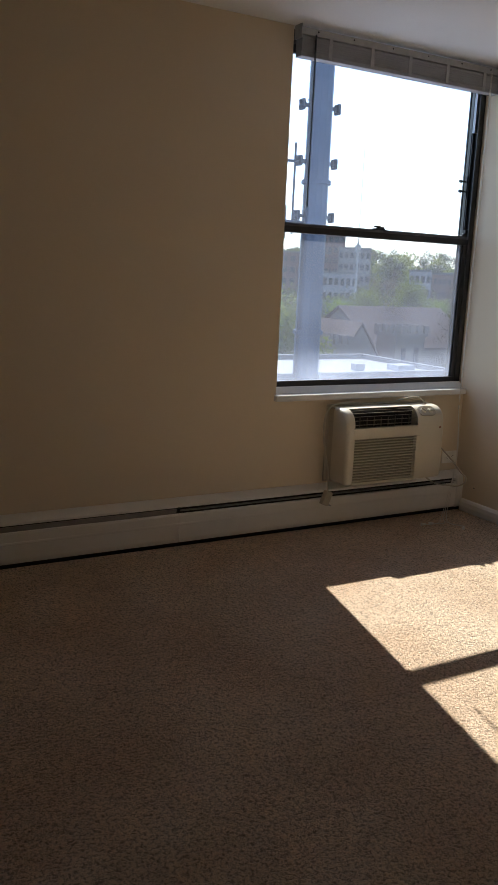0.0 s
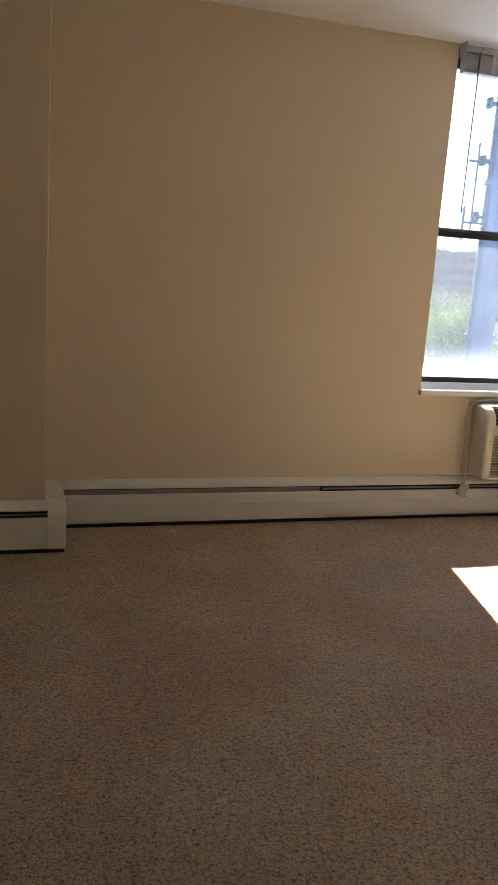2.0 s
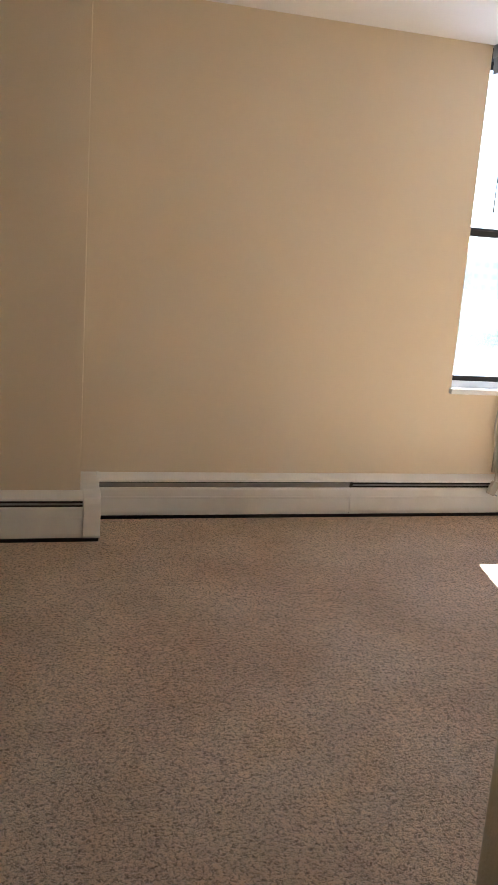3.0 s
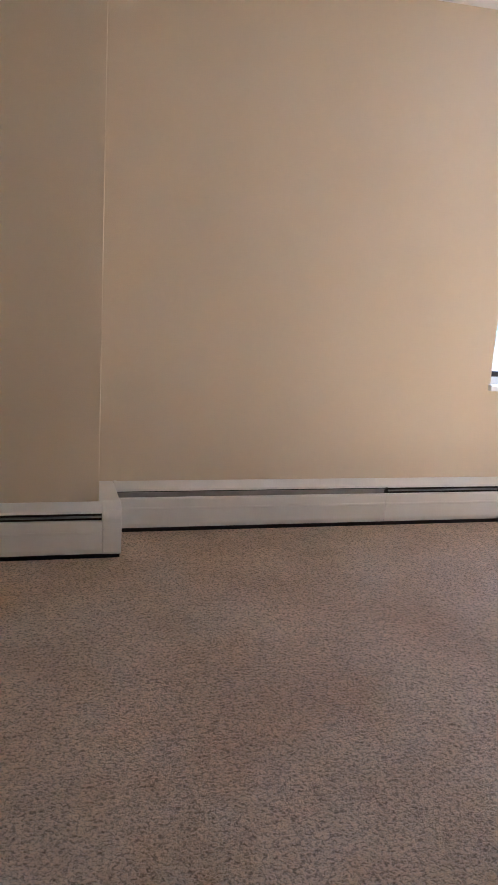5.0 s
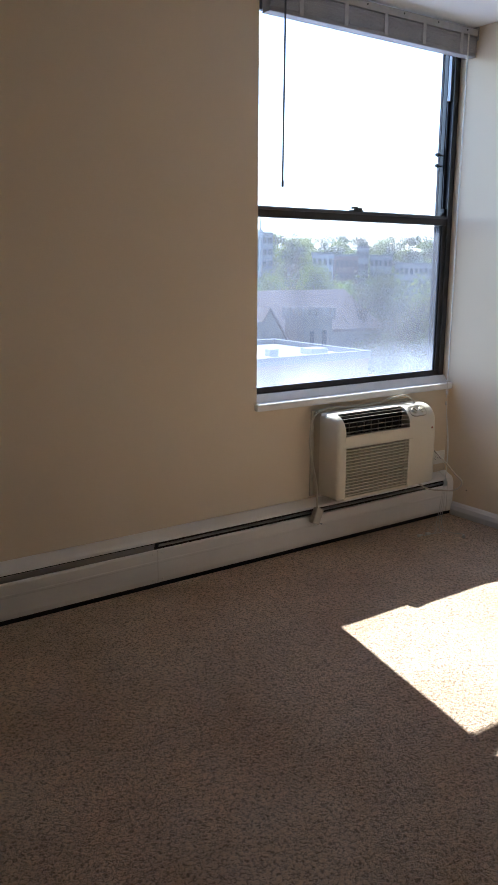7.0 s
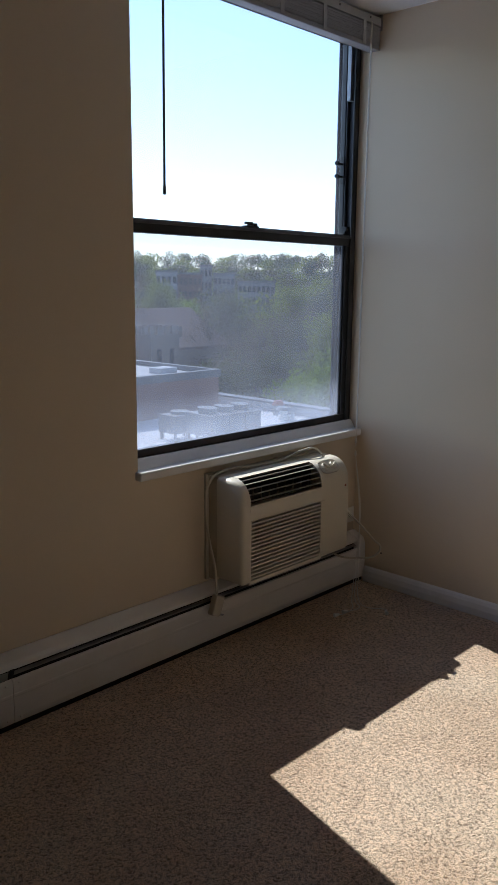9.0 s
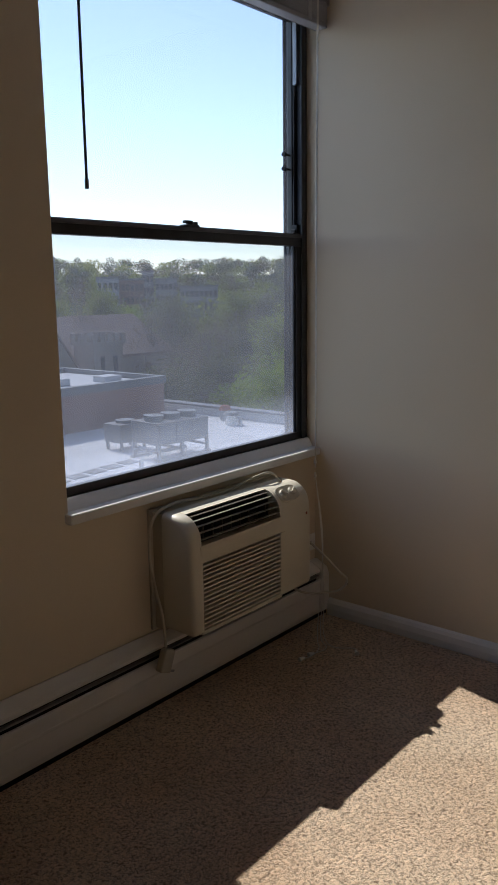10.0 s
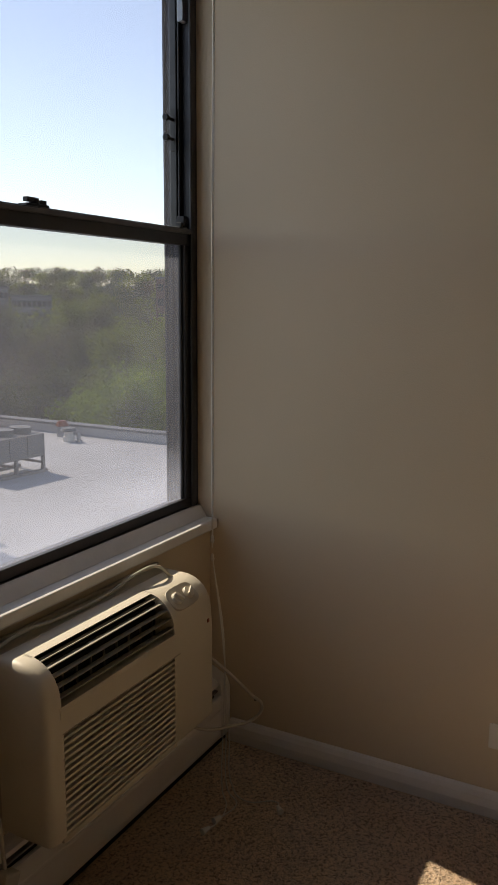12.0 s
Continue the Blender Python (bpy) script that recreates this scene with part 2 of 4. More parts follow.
def add_cyl(bm, p, q, r0, r1=None, n=12, caps=True):
    p, q = Vector(p), Vector(q)
    r1 = r0 if r1 is None else r1
    turn = (q - p).to_track_quat('Z', 'Y').to_matrix()
    ring = lambda c, r: [bm.verts.new(c + turn @ Vector((r * math.cos(2 * math.pi * i / n), r * math.sin(2 * math.pi * i / n), 0))) for i in range(n)]
    a, b = ring(p, r0), ring(q, r1)
    for i in range(n):
        bm.faces.new((a[i], a[(i + 1) % n], b[(i + 1) % n], b[i]))
    if caps:
        bm.faces.new(a[::-1])
        bm.faces.new(b)


def cyl(name, p, q, r0, material, parent=None, r1=None, n=16, bevel=0.0):
    bm = bmesh.new()
    add_cyl(bm, p, q, r0, r1, n)
    return obj(name, bm, material, parent, bevel=bevel, smooth=False)


def tube(name, points, radius, material, parent=None):
    cu = bpy.data.curves.new(name, 'CURVE')
    cu.dimensions, cu.bevel_depth, cu.bevel_resolution, cu.resolution_u = '3D', radius, 3, 10
    sp = cu.splines.new('BEZIER')
    sp.bezier_points.add(len(points) - 1)
    for bp, p in zip(sp.bezier_points, points):
        bp.co = p
        bp.handle_left_type = bp.handle_right_type = 'AUTO'
    cu.materials.append(material)
    tmp = bpy.data.objects.new(name, cu)
    me = bpy.data.meshes.new_from_object(tmp)
    bpy.data.objects.remove(tmp)
    bpy.data.curves.remove(cu)
    me.name = name
    ob = new(name, me)
    if parent:
        ob.parent = parent
    return ob


def empty(name, x=0, y=0, z=0):
    ob = new(name)
    ob.empty_display_size = 0.1
    ob.location = (x, y, z)
    return ob


# ---- the room ----
CEIL_Z, BUMP_X, BUMP_Y, OPEN_X, SILL_Z = 2.396, -3.19, -0.322, -1.246, 0.70
LEFT_X, BACK_Y, STUB_X, STUB_Y = -4.4, -4.9, -3.035, -3.40

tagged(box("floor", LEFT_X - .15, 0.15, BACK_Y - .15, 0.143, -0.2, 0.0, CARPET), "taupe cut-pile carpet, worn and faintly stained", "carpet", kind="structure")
tagged(box("ceiling", LEFT_X - .15, 0.15, BACK_Y - .15, 0.143, CEIL_Z, CEIL_Z + 0.2, CEIL), "flat white painted ceiling", "ceiling", kind="structure")
bm = bmesh.new()
add_box(bm, BUMP_X, OPEN_X, 0, 0.040, 0, CEIL_Z)
add_box(bm, BUMP_X, OPEN_X - 0.055, 0.040, 0.143, 0, CEIL_Z)
add_box(bm, OPEN_X, 0, 0, 0.040, 0, SILL_Z - 0.032)
add_box(bm, OPEN_X - 0.055, 0, 0.040, 0.143, 0, SILL_Z - 0.032)
tagged(obj("wall_north", bm, WALL), "beige painted plaster wall with a tall window opening", "wall", kind="structure")
tagged(box("wall_pier", LEFT_X, BUMP_X, BUMP_Y, 0.143, 0, CEIL_Z, WALL, bevel=0.004), "beige painted wall pier standing forward of the window wall", "wall", kind="structure")
tagged(box("wall_east", 0, 0.15, BACK_Y, 0.143, 0, CEIL_Z, WALL), "beige painted plaster side wall beside the window", "wall", kind="structure")
tagged(box("wall_west", LEFT_X - 0.15, LEFT_X, BACK_Y, 0.143, 0, CEIL_Z, WALL), "plain beige painted side wall", "wall", kind="structure")
tagged(box("wall_south", LEFT_X, 0, BACK_Y - 0.15, BACK_Y, 0, CEIL_Z, WALL), "plain beige painted rear wall", "wall", kind="structure")
tagged(box("wall_stub", STUB_X, 0, STUB_Y - 0.12, STUB_Y, 0, CEIL_Z, WALL, bevel=0.004), "beige painted partition end beside the way in", "wall", kind="structure")

# white moulding at the foot of the side wall
bm = bmesh.new()
prof = [(0, 0), (-0.020, 0), (-0.022, 0.030), (-0.019, 0.052), (-0.012, 0.064), (-0.004, 0.070), (0, 0.070)]
ring_a = [bm.verts.new((x, -0.075, z)) for x, z in prof]
ring_b = [bm.verts.new((x, STUB_Y, z)) for x, z in prof]
for i in range(len(prof)):
    j = (i + 1) % len(prof)
    bm.faces.new((ring_a[i], ring_a[j], ring_b[j], ring_b[i]))
bm.faces.new(ring_a)
bm.faces.new(ring_b[::-1])
tagged(obj("baseboard", bm, TRIM, bevel=0.002), "low white painted baseboard moulding along the carpet", "baseboard", kind="structure")

# sill
tagged(box("window_sill", -1.257, -0.002, -0.028, 0.0395, SILL_Z - 0.032, SILL_Z, TRIM, bevel=0.006), "white painted window sill board", "sill", kind="structure")


tagged(extrude_x("sill_riser", [(0.0395, SILL_Z + 0.0005), (0.010, SILL_Z + 0.0005), (0.031, SILL_Z + 0.032), (0.0395, SILL_Z + 0.035)], OPEN_X + 0.001, -0.002, TRIM, bevel=0.002),
       "sloped white painted bead under the window frame", "sill", kind="structure")

# ---- the window ----
def build_window():
    w = tagged(empty("window_1", -0.62, 0.1, SILL_Z), "dark bronze aluminium double-hung window with a dusty lower pane", "window", kind="structure")
    inv = Matrix.Translation((0.62, -0.1, -SILL_Z))

    def part(ob):
        for o in (ob if isinstance(ob, list) else [ob]):
            o.parent = w
            o.matrix_parent_inverse = inv
        return ob
    x0, x1, top = OPEN_X - 0.054, -0.001, CEIL_Z
    # outer frame with its tracks
    lo_z, up_z = SILL_Z + 0.034, top - 0.05
    rows = [(x0, x1, 0.0405, 0.141, SILL_Z - 0.032, lo_z), (x0, x1, 0.041, 0.141, up_z, top),
            (x1 - 0.020, x1, 0.041, 0.141, lo_z, up_z), (x0, x0 + 0.006, 0.041, 0.141, lo_z, up_z),
            (x1 - 0.040, x1 - 0.020, 0.036, 0.042, lo_z, up_z), (x1 - 0.036, x1 - 0.020, 0.076, 0.082, lo_z, up_z),
            (x1 - 0.030, x1 - 0.020, 0.108, 0.113, lo_z, up_z), (x1 - 0.028, x1 - 0.020, 0.128, 0.133, lo_z, up_z)]
    part(boxes("frame", rows, BRONZE, bevel=0.0015))
    # lower sash, on the room's side
    foot, rail = SILL_Z + 0.062, 1.490
    lo = [(x0 + 0.007, x1 - 0.022, 0.045, 0.072, SILL_Z + 0.0345, foot), (x0 + 0.007, x1 - 0.022, 0.043, 0.074, rail, 1.536),
          (x1 - 0.062, x1 - 0.022, 0.045, 0.072, foot, rail), (x0 + 0.007, x0 + 0.020, 0.045, 0.072, foot, rail),
          (x1 - 0.070, x1 - 0.062, 0.052, 0.066, foot, rail)]
    part(boxes("lower_sash", lo, BRONZE, bevel=0.002))
    part(box("sash_lip", x0 + 0.03, x1 - 0.03, 0.036, 0.0432, 1.521, 1.532, BRONZE2, bevel=0.001))
    # upper sash, one track further out
    up = [(x0 + 0.007, x1 - 0.024, 0.084, 0.106, 1.498, 1.538), (x0 + 0.007, x1 - 0.024, 0.084, 0.106, top - 0.09, top - 0.05),
          (x1 - 0.038, x1 - 0.022, 0.084, 0.106, 1.538, top - 0.09), (x0 + 0.007, x0 + 0.020, 0.084, 0.106, 1.538, top - 0.09)]
    part(boxes("upper_sash", up, BRONZE, bevel=0.002))
    part(box("balance_cover", x1 - 0.046, x1 - 0.0205, 0.056, 0.074, 2.08, 2.30, STEEL, bevel=0.001))
    for nm, m, y, z0, z1 in (("lower_pane", DUSTY, 0.057, SILL_Z + 0.056, 1.494), ("upper_pane", GLASS, 0.094, 1.534, top - 0.086)):
        p = part(box(nm, x0 + 0.015, x1 - 0.055, y, y + 0.004, z0, z1, m))
        p.visible_shadow = False
    # sash latch and two bolts
    bm = bmesh.new()
    add_box(bm, -0.676, -0.606, 0.046, 0.072, 1.536, 1.542)
    add_cyl(bm, (-0.641, 0.059, 1.542), (-0.641, 0.059, 1.554), 0.013, 0.010, 12)
    add_box(bm, -0.668, -0.632, 0.052, 0.066, 1.546, 1.556)
    add_box(bm, -0.626, -0.608, 0.052, 0.066, 1.542, 1.552)
    part(obj("latch", bm, BLACK, bevel=0.0015))
    bm = bmesh.new()
    for z in (1.778, 1.830):
        add_cyl(bm, (-0.040, 0.092, z), (-0.078, 0.090, z), 0.0045, n=10)
        add_cyl(bm, (-0.078, 0.090, z), (-0.088, 0.089, z), 0.010, 0.008, n=12)
    add_box(bm, -0.0440, -0.0395, 0.082, 0.101, 1.748, 1.860)
    part(obj("bolt", bm, BLACK))
    bm = bmesh.new()
    add_box(bm, -0.066, -0.024, 0.058, 0.082, 1.536, 1.542)
    add_box(bm, -0.044, -0.024, 0.058, 0.082, 1.542, 1.572)
    add_box(bm, -0.054, -0.044, 0.060, 0.080, 1.542, 1.554)
    part(obj("corner_clip", bm, BLACK, bevel=0.002))
    # weep screws along the foot of the frame
    for x in (-1.12, -0.74, -0.36):
        part(cyl("screw", (x, 0.041, SILL_Z + 0.018), (x, 0.0385, SILL_Z + 0.018), 0.004, BRONZE2, n=8))
    return w


build_window()


# ---- raised blind with its wand and cords ----
def build_blind():
    b = tagged(empty("window_blind", -0.62, -0.03, CEIL_Z), "grey aluminium venetian blind pulled fully up under the ceiling", "blind")
    inv = Matrix.Translation((0.62, 0.03, -CEIL_Z))

    def part(ob):
        for o in (ob if isinstance(ob, list) else [ob]):
            o.parent = b
            o.matrix_parent_inverse = inv
        return ob
    x0, x1 = -1.238, -0.006
    rail = [(-0.056, 2.3515), (-0.056, 2.3825), (-0.053, 2.3825), (-0.053, 2.37050), (-0.004, 2.37050), (-0.004, 2.3515)]
    part(extrude_x("headrail", rail, x0, x1, SLAT2, bevel=0.0012))
    part(box("bracket", x0 - 0.004, x0 + 0.001, -0.060, 0.0, 2.3355, 2.3950, SLAT2))
    part(box("bracket", x1 + 0.0005, x1 + 0.005, -0.060, 0.0, 2.3355, 2.3950, SLAT))
    rnd = random.Random(4)
    z = 2.3475
    while z > 2.2815:                                   # the stack of thin crowned slats
        dy, dz = rnd.uniform(-0.0015, 0.0015), rnd.uniform(-0.0004, 0.0004)
        prof = [(-0.056 + dy, z - 0.0022), (-0.043 + dy, z + dz), (-0.030 + dy, z + 0.0006), (-0.017 + dy, z + dz), (-0.004 + dy, z - 0.0022)]
        prev = None
        bm = bmesh.new()
        for y, zz in prof:
            cur = [bm.verts.new((x0 + 0.004, y, zz)), bm.verts.new((x1 - 0.004, y, zz)), bm.verts.new((x1 - 0.004, y, zz - 0.0021)), bm.verts.new((x0 + 0.004, y, zz - 0.0021))]
            if prev:
                for i in range(4):
                    bm.faces.new((prev[i], cur[i], cur[(i + 1) % 4], prev[(i + 1) % 4]))
            else:
                bm.faces.new(cur[::-1])
            prev = cur
        bm.faces.new(prev)
        part(obj("slat", bm, SLAT))
        z -= 0.0024
    part(extrude_x("bottom_rail", [(-0.056, 2.2635), (-0.056, 2.26055), (-0.050, 2.2795), (-0.010, 2.2795), (-0.004, 2.26055), (-0.004, 2.2635), (-0.01, 2.2605), (-0.05, 2.2605)], x0 + 0.003, x1 - 0.003, SLAT))
    for x in (-1.08, -0.84, -0.61, -0.37, -0.12):      # ladder tapes bunched in front of the stack
        part(box("ladder_tape", x - 0.010, x + 0.010, -0.0592, -0.0575, 2.2655, 2.3515, SLAT2))
    for x in (-1.15, -0.95, -0.72, -0.5, -0.28, -0.08):
        part(cyl("screw", (x, -0.0555, 2.3705), (x, -0.0575, 2.3705), 0.004, BLACK, n=8))
    bm = bmesh.new()
    add_cyl(bm, (-1.164, -0.062, 2.356), (-1.164, -0.058, 1.63), 0.0042, n=6)
    add_cyl(bm, (-1.164, -0.058, 1.63), (-1.164, -0.058, 1.605), 0.0058, n=8)
    part(obj("wand", bm, WAND))
    for k, dx in enumerate((0.0, 0.006)):
        part(tube("pull_cord", [(-0.075 + dx, -0.058, 2.355), (-0.073 + dx, -0.052, 1.6), (-0.072 + dx * 0.6, -0.05, 0.72), (-0.074, -0.052, 0.63)], 0.0019, STRING))
    for z in (0.655, 0.60):
        bm = bmesh.new()
        add_cyl(bm, (-0.074, -0.052, z + 0.012), (-0.074, -0.052, z - 0.004), 0.003, 0.006, 10)
        add_cyl(bm, (-0.074, -0.052, z - 0.004), (-0.074, -0.052, z - 0.010), 0.006, 0.004, 10)
        part(obj("cord_knob", bm, STRING))
    ends = [(-0.418, -0.247, 0.008), (-0.366, -0.250, 0.008), (-0.256, -0.362, 0.008)]
    for k, (ex, ey, ez) in enumerate(ends):
        part(tube("loose_cord", [(-0.074, -0.052, 0.60), (-0.105 - 0.004 * k, -0.11, 0.36), (-0.19, -0.155 - 0.01 * k, 0.13), (-0.27 + 0.012 * k, -0.2 - 0.01 * k, 0.012),
                                 (-0.31 + 0.02 * k, -0.235 - 0.02 * k, 0.005), (ex + 0.02, ey - 0.005 + 0.015 * (k == 2), 0.006), (ex, ey, ez)], 0.0016, STRING))
        bm = bmesh.new()
        d = Vector((-1, 0.25, 0)) if k < 2 else Vector((-0.7, -0.7, 0))
        d.normalize()
        p = Vector((ex, ey, 0.0095))
        add_cyl(bm, p, p + d * 0.026, 0.0045, 0.009, 10)
        part(obj("tassel", bm, PLATE, bevel=0.001))
    return b


build_blind()


# ---- baseboard heaters ----
def build_heater(x0, x1, wall_y, joint=None, end_right=True, slot_from=None, cap_width=0.035, label=""):
    h = tagged(empty("baseboard_heater", (x0 + x1) / 2, wall_y, 0), label, "heater", group="heaters along the window wall")
    inv = Matrix.Translation((-(x0 + x1) / 2, -wall_y, 0))

    def part(ob):
        for o in (ob if isinstance(ob, list) else [ob]):
            o.parent = h
            o.matrix_parent_inverse = inv
        return ob

    def P(rows):
        return [(wall_y + y, z) for y, z in rows]
    back = P([(-0.001, 0.0), (-0.001, 0.224), (-0.010, 0.225), (-0.046, 0.208), (-0.058, 0.200), (-0.061, 0.190), (-0.057, 0.190), (-0.044, 0.201), (-0.008, 0.217), (-0.008, 0.0)])
    part(extrude_x("back_panel", back, x0, x1, ENAMEL, bevel=0.0008))
    # added black filler: paints the shade inside the top slot
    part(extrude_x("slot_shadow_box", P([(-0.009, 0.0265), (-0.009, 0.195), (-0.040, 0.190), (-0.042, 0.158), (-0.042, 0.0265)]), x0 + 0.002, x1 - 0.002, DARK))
    front = P([(-0.052, 0.156), (-0.060, 0.1625), (-0.067, 0.160), (-0.069, 0.153), (-0.069, 0.118), (-0.0705, 0.115), (-0.0705, 0.108), (-0.069, 0.105), (-0.069, 0.040),
               (-0.066, 0.021), (-0.058, 0.019), (-0.058, 0.022), (-0.064, 0.025), (-0.066, 0.042), (-0.066, 0.151), (-0.062, 0.158)])
    # black strip painted in as the shadow under the front panel
    part(extrude_x("kick_shadow", P([(-0.0095, 0.0005), (-0.0095, 0.017), (-0.060, 0.017), (-0.060, 0.0005)]), x0 + 0.002, x1 - 0.002, DARK))
    cuts = [x0, joint, x1] if joint else [x0, x1]
    for a, b in zip(cuts, cuts[1:]):
        part(extrude_x("front_panel", front, a + (0.0012 if a == joint else 0), b - (0.0012 if b == joint else 0), ENAMEL))
    if joint:
        part(extrude_x("joint_strip", P([(-0.055, 0.03), (-0.055, 0.160), (-0.064, 0.160), (-0.064, 0.03)]), joint - 0.012, joint + 0.012, ENAMEL))
        part(extrude_x("damper", P([(-0.044, 0.158), (-0.055, 0.1845), (-0.0575, 0.1835), (-0.049, 0.157)]), x0 + 0.012, joint - 0.006, DAMPER))
        part(extrude_x("joint_pin", P([(-0.050, 0.162), (-0.060, 0.192), (-0.065, 0.190), (-0.056, 0.162)]), joint - 0.004, joint + 0.010, BLACK))
        part(extrude_x("damper", P([(-0.043, 0.1755), (-0.057, 0.1735), (-0.058, 0.1705), (-0.043, 0.1725)]), joint + 0.01, x1 - cap_width, DAMPER))
        for dx in (-0.022, 0.022):                       # pressed rivets beside the joint
            for z in (0.036, 0.148):
                part(cyl("rivet", (joint + dx, wall_y - 0.0685, z), (joint + dx, wall_y - 0.0715, z), 0.0045, ENAMEL, r1=0.002, n=10))
    else:
        part(extrude_x("damper", P([(-0.043, 0.1755), (-0.057, 0.1735), (-0.058, 0.1705), (-0.043, 0.1725)]), x0, x1 - cap_width, DAMPER))
        for z in (0.034, 0.128):
            part(cyl("rivet", (x1 - cap_width + 0.006, wall_y - 0.072, z), (x1 - cap_width + 0.006, wall_y - 0.0745, z), 0.0045, ENAMEL, r1=0.002, n=10))
    cap = P([(-0.001, 0.0), (-0.001, 0.2265), (-0.012, 0.2275), (-0.048, 0.2105), (-0.0615, 0.203), (-0.071, 0.180), (-0.0725, 0.17), (-0.0725, 0.028), (-0.066, 0.018), (-0.02, 0.018), (-0.02, 0.0)])
    if end_right:
        part(extrude_x("end_cap", cap, x1 - cap_width, x1 + 0.003, ENAMEL, bevel=0.003))
    if slot_from:
        part(extrude_x("end_cap", cap, x0 - 0.001, slot_from, ENAMEL, bevel=0.0015))
    return h


build_heater(-3.10, -0.005, 0.0, cap_width=0.045, joint=-1.787, slot_from=-3.10 + 0.012, label="long white enamelled baseboard heater with a dark top slot")
build_heater(LEFT_X + 0.01, -3.105, BUMP_Y, cap_width=0.075, label="short white enamelled baseboard heater on the wall pier")
tagged(box("corner_cover", BUMP_X + 0.001, -3.103, BUMP_Y + 0.001, -0.004, 0.019, 0.2265, ENAMEL, bevel=0.003), "white metal cover turning the heater round the pier", "heater cover")


# ---- room air conditioner ----
def rounded_end(name, profile, x_in, x_out, radius):
    """A length of the bezel that is cut square inside and rounds over at its outer end."""
    bm = bmesh.new()
    sgn = 1 if x_out > x_in else -1
    steps = [(x_in, 0.0)] + [(x_out - sgn * radius * (1 - math.sin(radians(a))), radius * (1 - math.cos(radians(a)))) for a in (0, 18, 36, 54, 72, 90)]
    prev = first = None
    for x, inset in steps:
        ky, kz = 1 - inset / 0.132, 1 - inset / 0.195
        cur = [bm.verts.new((x, -0.058 + (y + 0.058) * ky, 0.442 + (z - 0.442) * kz)) for y, z in profile]
        if prev:
            for i in range(len(cur)):
                j = (i + 1) % len(cur)
                bm.faces.new((prev[i], prev[j], cur[j], cur[i]))
        else:
            bm.faces.new(cur)
        prev = cur
    bm.faces.new(prev[::-1])
    ob = obj(name, bm, PLASTIC, smooth=True)
    ob.data.set_sharp_from_angle(angle=radians(38))
    return ob


def build_ac():
    a = tagged(empty("air_conditioner", -0.615, -0.1, 0.235), "aged cream plastic wall air conditioner with louvred front above the heater", "air conditioner")
    inv = Matrix.Translation((0.615, 0.1, -0.235))

    def part(ob):
        for o in (ob if isinstance(ob, list) else [ob]):
            o.parent = a
            o.matrix_parent_inverse = inv
        return ob
    x0, x1 = -0.930, -0.293
    part(box("case", x0 + 0.004, x1 - 0.004, -0.056, 0.0, 0.240, 0.634, PLASTIC2, bevel=0.004))
    part(box("wall_collar", x0 - 0.010, x1 + 0.006, -0.012, -0.0005, 0.2345, 0.642, PLASTIC2, bevel=0.003))
    arc = []
    for i in range(9):                                   # the brow curves down to the front
        t = i / 8
        ang = radians(90 * t)
        arc.append((-0.098 - 0.088 * math.sin(ang) ** 0.9, 0.552 + 0.084 * math.cos(ang)))
    full = [(-0.058, 0.637), *arc, (-0.190, 0.50), (-0.190, 0.262), (-0.184, 0.252), (-0.174, 0.247), (-0.058, 0.247)]
    gx0, gx1, lx0, lx1 = -0.884, -0.478, -0.888, -0.482
    part(rounded_end("bezel", full, gx0, x0, 0.020))
    part(rounded_end("bezel", full, gx1, x1, 0.020))
    part(extrude_x("bezel", [(-0.058, 0.637), arc[0], arc[1], (arc[1][0] + 0.012, arc[1][1] - 0.010), (-0.058, 0.622)], gx0 - 0.006, gx1 + 0.006, PLASTIC))
    part(extrude_x("bezel", [(-0.15, 0.540), (-0.1872, 0.543), (-0.1895, 0.535), (-0.1895, 0.50), (-0.1895, 0.488), (-0.15, 0.488)], gx0 - 0.006, gx1 + 0.006, PLASTIC))
    # black block that supplies the shade behind the outlet
    part(box("vent_shadow_box", gx0 - 0.004, gx1 + 0.004, -0.13, -0.062, 0.50, 0.616, DARK))
    # sloping air outlet slats, coloured darker for the shade they sit in
    for i in range(5):
        bm = bmesh.new()
        t = (i + 0.6) / 5.0
        k = min(7.95, 1.1 + t * 6.6)
        j = int(k)
        f = k - j
        y, z = arc[j][0] * (1 - f) + arc[j + 1][0] * f, arc[j][1] * (1 - f) + arc[j + 1][1] * f
        c = Vector((0, y + 0.014, z - 0.008))
        add_box(bm, gx0 - 0.004, gx1 + 0.004, -0.013, 0.006, -0.0013, 0.0013, turn=Matrix.Translation(c) @ Matrix.Rotation(radians(-10), 4, 'X'))
        part(obj("outlet_slat", bm, SHADEDSLAT, bevel=0.0006))
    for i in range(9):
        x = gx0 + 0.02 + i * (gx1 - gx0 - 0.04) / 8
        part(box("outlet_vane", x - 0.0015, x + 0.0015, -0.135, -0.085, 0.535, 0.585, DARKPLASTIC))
    # lower louvred panel; the shade between louvres is in the back's colour
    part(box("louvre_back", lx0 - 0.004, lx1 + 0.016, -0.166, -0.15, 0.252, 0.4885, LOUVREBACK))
    part(box("bezel", lx1 - 0.001, gx1 + 0.002, -0.1897, -0.16, 0.250, 0.4885, PLASTIC))
    n = 15
    for i in range(n):
        bm = bmesh.new()
        z = 0.262 + (i + 0.5) * (0.482 - 0.262) / n
        prof = [(-0.166, z - 0.0006), (-0.180, z + 0.0022), (-0.1905, z + 0.0034), (-0.1922, z - 0.0008), (-0.166, z - 0.0048)]
        r0 = [bm.verts.new((lx0, y, zz)) for y, zz in prof]
